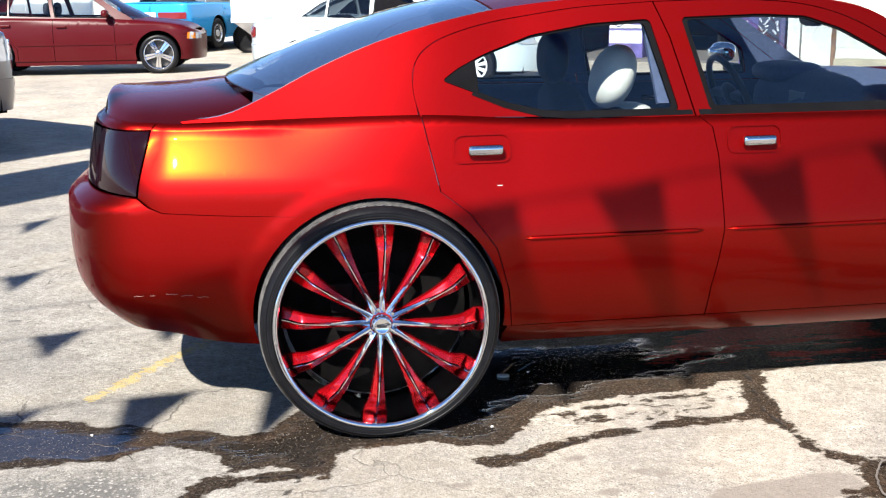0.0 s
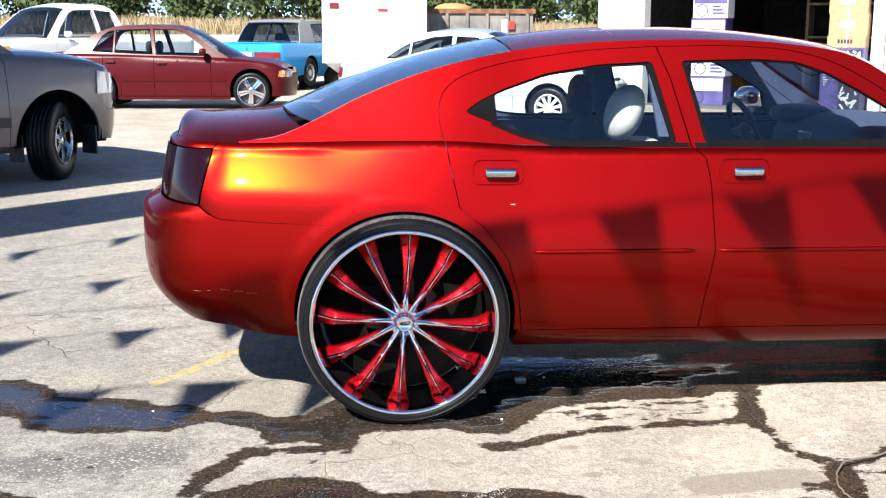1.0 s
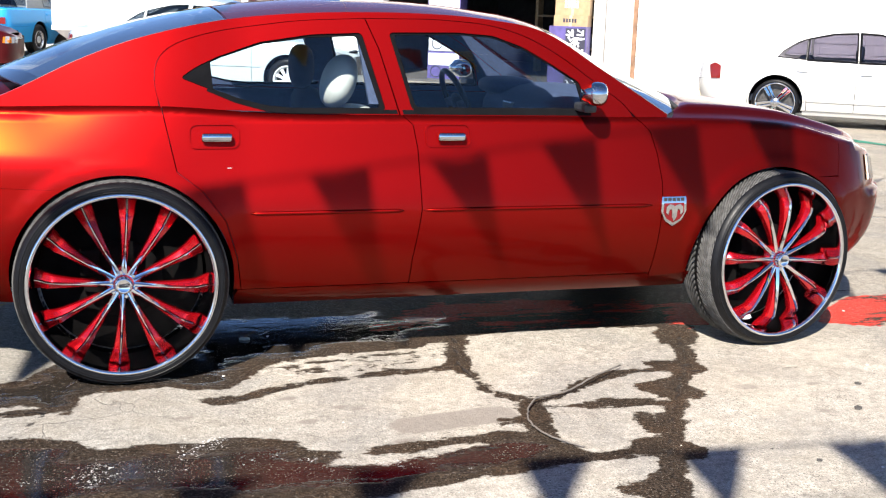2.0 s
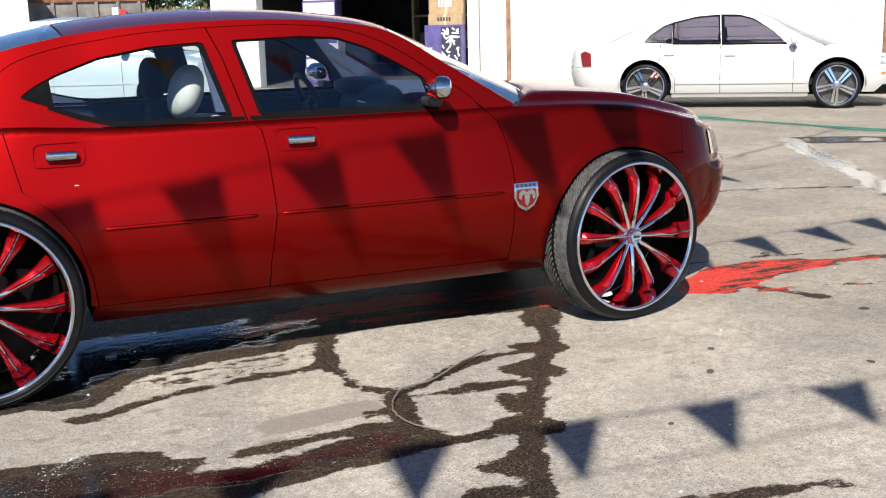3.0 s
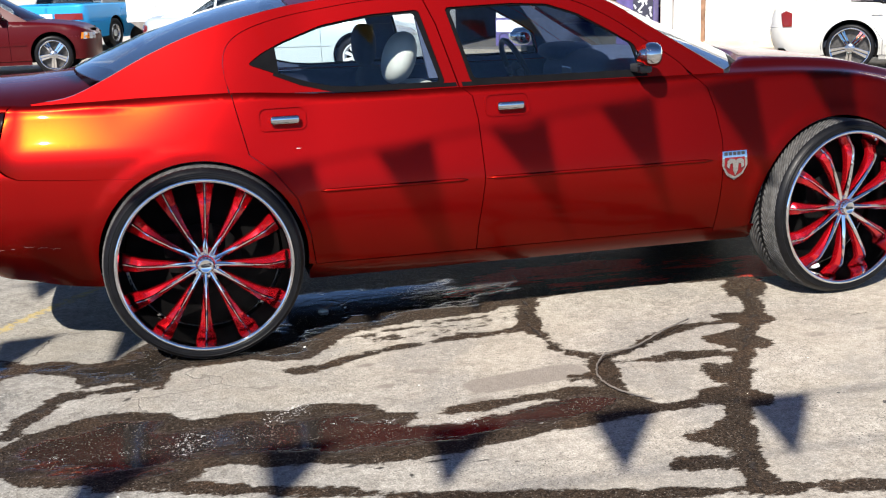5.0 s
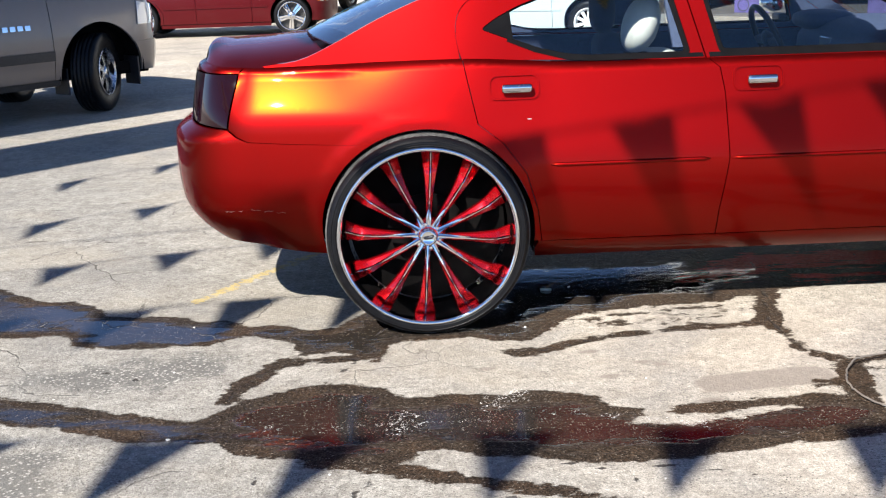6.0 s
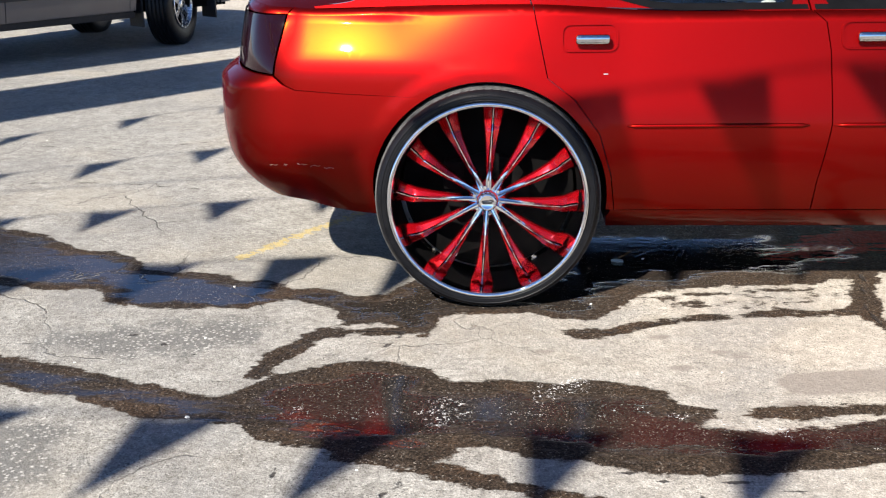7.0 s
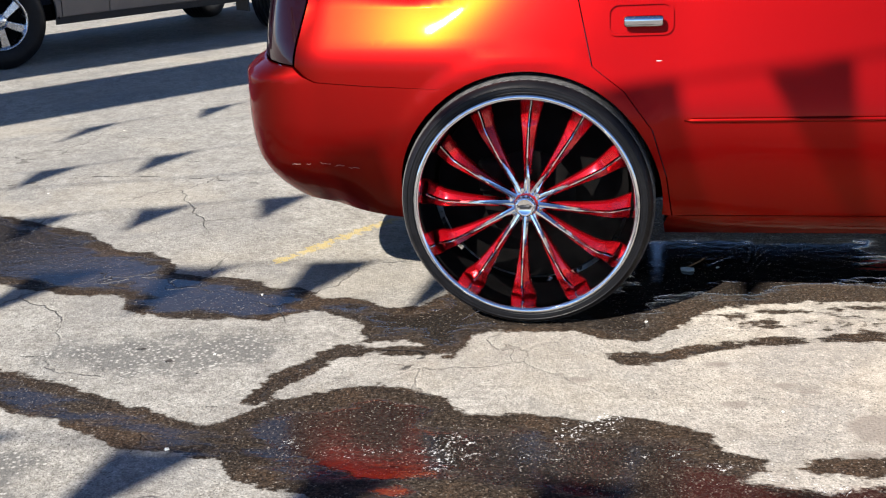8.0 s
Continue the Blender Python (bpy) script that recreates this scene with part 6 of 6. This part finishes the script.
def building():
    """x along the front to the right, y into the building."""
    def wall(name, *a, mat=STUCCO, bevel=0.0):
        ob = part(name, cube(*a, bevel), mat)
        ob.matrix_world = BUILDING
        return tagged(ob, kind="structure")

    wall("wall_column", 0.0, 0.0, -0.1, 1.08, 0.35, 4.6, bevel=0.01)
    wall("wall_lintel", 1.08, 0.0, 3.1, 5.78, 0.35, 4.6)
    wall("wall_pier", 5.78, 0.0, -0.1, 6.60, 0.35, 4.6, bevel=0.008)
    wall("wall_front", 6.68, 0.06, -0.1, 24.0, 0.35, 4.6)
    wall("wall_left", 0.0, 0.35, -0.1, 0.30, 11.0, 4.6)
    wall("wall_right", 23.7, 0.35, -0.1, 24.0, 11.0, 4.6)
    wall("wall_back", 0.3, 10.7, -0.1, 23.7, 11.0, 4.6, mat=DARKWALL)
    wall("wall_lining", 0.3, 0.36, -0.1, 0.34, 10.7, 4.0, mat=DARKWALL)
    wall("partition_wall", 6.3, 0.36, -0.1, 6.5, 10.7, 4.0, mat=DARKWALL)
    wall("ceiling", 0.3, 0.36, 3.9, 23.7, 10.7, 4.0, mat=DARKWALL)
    wall("roof", -0.2, -0.3, 4.6, 24.2, 11.2, 4.75, mat=METALW)
    wall("workshop_floor", 0.3, 0.0, -0.12, 6.3, 10.7, 0.03, mat=plain("oily_workshop_floor", (0.10, 0.09, 0.085), 0.7))
    wall("trim_joint", 6.60, -0.03, -0.05, 6.68, 0.35, 4.6, mat=TRIMBROWN)
    wall("trim_joint", 13.9, -0.03, -0.05, 13.97, 0.055, 4.6, mat=TRIMBROWN)
    wall("trim_pipe", 6.02, -0.02, 0.0, 6.05, -0.002, 4.6, mat=CONTAINER)
    wall("plinth", 6.68, -0.12, -0.1, 24.0, 0.055, 0.12, mat=LEDGE, bevel=0.01)
    # siding boards over the front wall, each lapped on the next
    board = bmesh.new()
    v = [board.verts.new(p) for p in ((0, 0.0, 0), (7.2, 0.0, 0), (7.2, -0.022, 0.004), (0, -0.022, 0.004), (0, 0, 0.20), (7.2, 0, 0.20), (7.2, -0.006, 0.20), (0, -0.006, 0.20))]
    for f in ((0, 1, 2, 3), (3, 2, 6, 7), (4, 7, 6, 5), (0, 4, 5, 1), (0, 3, 7, 4), (1, 5, 6, 2)):
        board.faces.new([v[k] for k in f])
    bmesh.ops.recalc_face_normals(board, faces=board.faces)
    front = bpy.data.objects["wall_front"]
    first = part("siding_board", board, STUCCO, front)
    for k in range(44):
        ob = first if k == 0 else new("siding_board", first.data)
        ob.parent = front
        ob.location = (6.69 if k < 22 else 14.0, 0.058, 0.12 + 0.2 * (k % 22))
    # goods inside the open bay
    def goods(name, label, x, y, z, w, d, h, mat, turn=0.0, cat="box", group=""):
        ob = thing(name, BUILDING @ pose(x, y, z, 0, 0, turn), label, cat, group)
        part("carton", cube(0, 0, 0, w, d, h, 0.006), mat, ob)
        return ob

    rnd = random.Random(5)
    for k, (x, z) in enumerate(((1.95, 0.03), (1.97, 0.64), (1.93, 1.25), (1.96, 1.86))):
        b = goods("wheel_box", "purple and white printed wheel carton in a stack", x, 0.55, z, 0.75, 0.5, 0.60, PALEPRINT if k % 2 else PURPLE, rnd.uniform(-3, 3), "box", "cartons in the bay")
        part("print_band", cube(0.02, -0.006, 0.30, 0.73, 0.0, 0.56), PURPLE if k % 2 else PALEPRINT, b)
        part("print_ring", lathe([(0.11, -0.012), (0.13, -0.012), (0.13, -0.007), (0.11, -0.007), (0.11, -0.012)], 24), DARKPRINT, b).location = (0.2, 0, 0.16)
        for j in range(3):
            part("print_bar", cube(0.42, -0.01, 0.08 + 0.07 * j, 0.70 - 0.05 * j, -0.004, 0.12 + 0.07 * j), PURPLE, b)
    b = goods("display_carton", "dark carton printed with pale wheel spokes, leaning by the pier", 4.92, -0.25, 0.0, 0.80, 0.3, 1.28, PURPLE, -4)
    part("print_panel", cube(0.36, -0.008, 0.04, 0.78, -0.002, 1.24), DARKPRINT, b)
    for j in range(44):
        x, z, a, l = rnd.uniform(0.40, 0.74), rnd.uniform(0.08, 1.20), rnd.uniform(0, 3.1), rnd.uniform(0.06, 0.16)
        q = cube(-l / 2, -0.016 - 0.0002 * j, -0.016, l / 2, -0.010, 0.016)
        bmesh.ops.rotate(q, verts=q.verts, cent=(0, 0, 0), matrix=Matrix.Rotation(a, 3, "Y"))
        for vv in q.verts:
            vv.co.x = min(max(vv.co.x + x, 0.37), 0.77)
            vv.co.z = min(max(vv.co.z + z, 0.05), 1.23)
        part("print_shape", q, PALEPRINT, b)
    for j in range(6):
        part("print_bar", cube(0.06, -0.008, 0.55 + 0.05 * j, 0.10 + 0.03 * (j % 3), -0.002, 0.575 + 0.05 * j), PALEPRINT, b)
    for k, (x, z, h) in enumerate(((5.0, 1.28, 0.22), (5.02, 1.50, 0.42), (5.0, 1.92, 0.5))):
        b = goods("cardboard_box", "brown cardboard box stacked on the display carton", x, -0.22, z, 0.72, 0.3, h, CARTON, rnd.uniform(-3, 3), "box", "cartons in the bay")
        part("tape", cube(0.33, -0.004, 0.0, 0.39, 0.0, h), plain("packing_tape", (0.5, 0.40, 0.24), 0.4), b)
        for j in range(5):
            part("print_bar", cube(0.20 + 0.06 * j, -0.006, h * 0.35, 0.24 + 0.06 * j, -0.001, h * 0.7), DARKPRINT if k == 0 else PALEPRINT, b)
    b = thing("storage_rack", BUILDING @ pose(3.0, 5.5, 0.03), "timber shelf rack at the back of the dark bay", "rack")
    for x in (0.0, 1.2, 2.4):
        part("upright", cube(x, 0, 0, x + 0.07, 0.5, 2.6), TIMBER, b)
    for z in (0.6, 1.4, 2.2):
        part("shelf", cube(0.07, 0, z, 2.4, 0.5, z + 0.05), TIMBER, b)
    for k in range(4):
        goods("storage_box", "dull box on the dark storage rack", 3.2 + 0.55 * k, 5.55, 1.48 if k % 2 else 0.68, 0.4, 0.38, 0.35, CARTON if k % 2 else CONTAINER, 0, "box", "boxes on the rack")


building()


# ---- hoses, cable, pennants, unseen shadow boards ----
def wander(points, n=12, amp=0.03, seed=1):
    rnd = random.Random(seed)
    xs_, ys_, zs_ = (curve_of([(i, p[k]) for i, p in enumerate(points)]) for k in range(3))
    m = (len(points) - 1) * n
    return [Vector((xs_(i / n) + rnd.uniform(-amp, amp), ys_(i / n) + rnd.uniform(-amp, amp), zs_(i / n))) for i in range(m + 1)]


tagged(part("garden_hose", tube(wander([(8.7, 9.6, 0.0), (9.45, 8.6, 0.0), (9.7, 7.4, 0.0), (10.2, 5.9, 0.0), (11.2, 4.0, 0.0), (13.0, 2.0, 0.0)], 10, 0.02, 2), 0.009, 8), GREENHOSE), "long green garden hose lying across the concrete", "hose")
tagged(part("garden_hose", tube(wander([(9.0, 9.3, 0.0), (9.35, 8.3, 0.0), (9.85, 7.0, 0.0), (10.05, 5.8, 0.0), (11.5, 4.2, 0.0), (13.5, 2.8, 0.0)], 10, 0.02, 3), 0.009, 8), GREENHOSE), "long green garden hose lying across the concrete", "hose")
tagged(part("loose_wire", tube(wander([(2.14, -0.22, 0.0), (1.95, -0.37, 0.012), (1.76, -0.50, 0.0), (1.60, -0.57, 0.005), (1.52, -0.68, -0.008), (1.49, -0.82, -0.01), (1.52, -0.95, -0.01), (1.60, -1.06, -0.012)], 8, 0.003, 4), 0.0038, 6), plain("grey_wire", (0.16, 0.14, 0.12), 0.5)), "thin grey wire curling over the wet concrete", "wire")

FLAGS = [plain("red_pennant_cloth", (0.62, 0.02, 0.02), 0.6), plain("yellow_pennant_cloth", (0.80, 0.50, 0.02), 0.6), plain("blue_pennant_cloth", (0.04, 0.08, 0.42), 0.6)]
CORD = plain("white_cord", (0.7, 0.7, 0.68), 0.7)
PYLON = Vector((-9.6, -4.2, 0))


def pennants(seed, shade, first, step, count, high, width=0.25, drop=0.45, lean=(0.16, 0.02), tie=None):
    """A string of cloth triangles overhead. shade: two ground points that its shadow passes; first, step: along them in x."""
    (xa, ya), (xb, yb) = shade
    rnd = random.Random(seed)
    slope = (yb - ya) / (xb - xa)
    back = SUN / SUN.z * high

    def at(x):
        return Vector((x, ya + slope * (x - xa), 0)) + back

    ob = thing("pennant_string", Matrix.Identity(4), "string of red, yellow and blue triangular pennants strung overhead", "pennants", "pennant strings")
    along = Vector((1, slope, 0)).normalized()
    ends = [at(first - step)] + [at(first + step * k) for k in range(count + 1)]
    ends = [PYLON + Vector((0.5, 0.1, high + 0.2))] + ends + [Vector(tie)]
    part("cord", tube(ends, 0.006, 6), CORD, ob)
    for k in range(count):
        a = at(first + step * k)
        bm = bmesh.new()
        sway = Vector((lean[0] + rnd.uniform(-0.05, 0.05), lean[1] + rnd.uniform(-0.05, 0.05), -drop * rnd.uniform(0.93, 1.05)))
        rows = []
        for j in range(6):
            t = j / 5
            mid = a + sway * t + Vector((0, 0.02 * math.sin(3 * t + k), 0))
            w = width / 2 * (1 - t) + 0.004
            rows.append([bm.verts.new(mid + along * w * q + Vector((0, 0.012 * math.sin(4 * q + k), 0))) for q in (-1, 0, 1)])
        for p, q in zip(rows, rows[1:]):
            for j in range(2):
                bm.faces.new((p[j], p[j + 1], q[j + 1], q[j])).smooth = True
        r = bmesh.ops.extrude_face_region(bm, geom=bm.faces[:])
        for v in [g for g in r["geom"] if isinstance(g, bmesh.types.BMVert)]:
            v.co.y += 0.002
        bmesh.ops.recalc_face_normals(bm, faces=bm.faces)
        part("pennant", bm, FLAGS[k % 3 if seed % 2 else (k * 2) % 3], ob)


pennants(1, ((-0.91, -0.99), (3.21, -1.27)), -3.35, 0.60, 20, 4.4, 0.27, 0.50, (0.10, 0.0), (8.2, -6.2, 4.5))
pennants(2, ((-1.33, 0.52), (3.13, 1.13)), -4.24, 0.565, 25, 4.6, 0.28, 0.63, (0.23, 0.0), (8.9, -2.6, 4.7))
pennants(3, ((-1.91, 1.37), (-1.45, 1.51)), -4.7, 0.55, 21, 4.8, 0.26, 0.42, (0.25, 0.0), (9.6, 1.1, 4.9))
pennants(4, ((-2.42, 2.40), (-1.89, 2.72)), -4.6, 0.56, 16, 5.0, 0.26, 0.46, (0.25, 0.0), (5.0, 20.3, 4.75))
pennants(5, ((-2.75, 3.65), (-1.75, 4.6)), -4.4, 0.6, 12, 5.2, 0.26, 0.46, (0.25, 0.0), (5.2, 20.1, 4.75))
pennants(7, ((6.98, 4.69), (8.14, 5.34)), 5.82, 0.58, 8, 4.8, 0.28, 0.36, (-0.30, -0.05), (9.6, 1.1, 4.9))
pennants(8, ((-1.2, -1.60), (0.0, -1.66)), -3.5, 0.60, 5, 4.4, 0.26, 0.46, (0.12, 0.0), (8.2, -6.2, 4.5))

# two boards out of view, added to throw the shadow bands near the off-roader
HIGH = 6.0
along = Vector((0.665, 0.747, 0))
sign = thing("unseen_shadow_boards", pose(-9.0, -3.0, 0), "unseen overhead boards on posts, added to cast two shadow bands on the lot", "sign")
for cx, cy, wide in ((-3.24, 5.02, 1.3), (-3.60, 7.50, 1.25)):
    mid = Vector((cx, cy, 0)) + SUN / SUN.z * HIGH - along * 3.2 - Vector((-9.0, -3.0, 0))
    q = cube(-5.6, -wide / 2, -0.09, 5.6, wide / 2, 0.09, 0.02)
    bmesh.ops.rotate(q, verts=q.verts, cent=(0, 0, 0), matrix=Matrix.Rotation(math.atan2(along.y, along.x), 3, "Z"))
    bmesh.ops.translate(q, verts=q.verts, vec=mid)
    part("board", q, METALW, sign)
    foot = mid - along * 5.2
    part("post", tube([(foot.x, foot.y, -0.03), (foot.x, foot.y, HIGH)], 0.12, 12), CONTAINER, sign)
pole = tagged(part("flag_pole", tube([(0, 0, -0.03), (0, 0, 5.4)], [0.06, 0.045], 12), CONTAINER), "thin grey steel pole that holds the pennant strings' ends", "pole", "pennant poles")
pole.location = PYLON + Vector((0.5, 0.1, 0))


for px, py, ph in ((8.2, -6.2, 4.55), (8.9, -2.6, 4.75), (9.6, 1.1, 4.95)):
    pole = tagged(part("flag_pole", tube([(0, 0, -0.03), (0, 0, ph)], [0.045, 0.035], 12), CONTAINER), "thin grey steel pole that holds a pennant string", "pole", "pennant poles")
    pole.location = (px, py, 0)


# ---- field, bushes ----
def leaf_mat(name, a, b):
    n = Nodes(name)
    n.set(base_color=n.mix(n.noise(0.8, 3), a, b), roughness=0.8)
    return n.mat


def dry_grass():
    rng = np.random.default_rng(4)
    verts, faces = [], []
    for k in range(26000):
        y = 37.5 + 34 * rng.random() ** 1.6
        x = rng.uniform(-22, 26)
        h, w, a = rng.uniform(0.25, 0.7), rng.uniform(0.012, 0.03), rng.uniform(0, 3.14)
        z = float(lot_height(np.array(x), np.array(y))) - 0.03
        dx, dy, bx, by = math.cos(a) * w, math.sin(a) * w, rng.uniform(-0.2, 0.2), rng.uniform(-0.2, 0.2)
        i = len(verts)
        verts += [(x - dx, y - dy, z), (x + dx, y + dy, z), (x + bx * 0.4 + dx * 0.7, y + by * 0.4 + dy * 0.7, z + h * 0.6), (x + bx, y + by, z + h)]
        faces += [(i, i + 1, i + 2), (i, i + 2, i + 3)]
    me = bpy.data.meshes.new("dry_grass")
    me.from_pydata(verts, [], faces)
    me.materials.append(leaf_mat("straw", (0.20, 0.145, 0.075), (0.36, 0.28, 0.16)))
    tagged(new("dry_grass", me), "tall straw-coloured dry grass in the field", "grass", kind="stuff")


LEAF = leaf_mat("bush_leaf", (0.025, 0.05, 0.015), (0.07, 0.10, 0.03))
BARK = plain("bark", (0.10, 0.075, 0.05), 0.9)


def bush(seed, x, y, size, tall):
    rng = np.random.default_rng(seed)
    z0 = float(lot_height(np.array(x), np.array(y)))
    ob = thing("bush", pose(x, y, z0 - 0.05), "dense dark green bush at the field's edge", "bush", "bushes along the field")
    limbs = bmesh.new()
    tips = []
    for k in range(7):
        a, r = rng.uniform(0, 6.28), rng.uniform(0.2, 0.75) * size
        tip = Vector((math.cos(a) * r, math.sin(a) * r, tall * rng.uniform(0.5, 0.95)))
        tube([(0, 0, 0), tip * 0.5 + Vector((0, 0, 0.12 * tall)), tip], [0.07, 0.045, 0.015], 6, limbs)
        tips += [tip, tip * 0.65 + Vector((0, 0, 0.1))]
    part("trunk", limbs, BARK, ob)
    verts, faces = [], []
    for k in range(2600):
        c = tips[int(rng.integers(len(tips)))]
        d = rng.normal(size=3)
        d *= rng.random() ** 0.4 / np.linalg.norm(d)
        p = np.array(c) * np.array([1, 1, rng.uniform(0.25, 1.0)]) + d * np.array([0.55 * size, 0.55 * size, 0.30 * tall])
        p[2] = max(p[2], 0.05)
        u, v = rng.normal(size=3), rng.normal(size=3)
        u *= 0.17 / np.linalg.norm(u)
        v *= 0.11 / np.linalg.norm(v)
        i = len(verts)
        verts += [tuple(p - u), tuple(p + v), tuple(p + u), tuple(p - v)]
        faces.append((i, i + 1, i + 2, i + 3))
    me = bpy.data.meshes.new("foliage")
    me.from_pydata(verts, [], faces)
    me.materials.append(LEAF)
    new("foliage", me).parent = ob


dry_grass()
rnd_b = random.Random(12)
for k in range(24):
    bush(40 + k, -30 + 2.7 * k + rnd_b.uniform(-0.6, 0.6), 62 + rnd_b.uniform(-5, 5), rnd_b.uniform(2.2, 3.2), rnd_b.uniform(3.6, 5.6))


# ---- litter ----
def litter():
    rnd = random.Random(9)
    pale, dark = plain("pale_litter", (0.70, 0.68, 0.62), 0.7), plain("dark_litter", (0.06, 0.055, 0.05), 0.8)
    spots = [(-0.92, -0.98, 0.009, pale), (-0.35, -1.30, 0.006, pale), (0.40, 0.03, 0.007, pale), (-1.05, 0.22, 0.007, pale), (0.55, 0.55, 0.025, pale), (3.1, -0.62, 0.018, dark), (2.9, -0.9, 0.022, dark), (3.6, -1.1, 0.02, dark), (2.4, -1.35, 0.014, dark), (4.2, -0.4, 0.025, dark), (4.6, 0.9, 0.03, dark), (0.2, -1.52, 0.02, dark)]
    spots += [(rnd.uniform(-3.2, 6), rnd.uniform(-2, 4.5), rnd.uniform(0.004, 0.009), pale if rnd.random() < 0.6 else dark) for _ in range(60)]
    for x, y, r, m in spots:
        bm = bmesh.new()
        bmesh.ops.create_icosphere(bm, subdivisions=1, radius=1.0)
        for v in bm.verts:
            v.co = Vector((v.co.x * r * rnd.uniform(0.8, 1.5), v.co.y * r * rnd.uniform(0.6, 1.0), (v.co.z + 0.7) * r * 0.35))
        ob = part("pebble", bm, m)
        ob.location, ob.rotation_euler = (x, y, -0.021), (0, 0, rnd.uniform(0, 6))
        tagged(ob, "small chip of stone lying on the concrete", "pebble", "chips on the concrete")


litter()
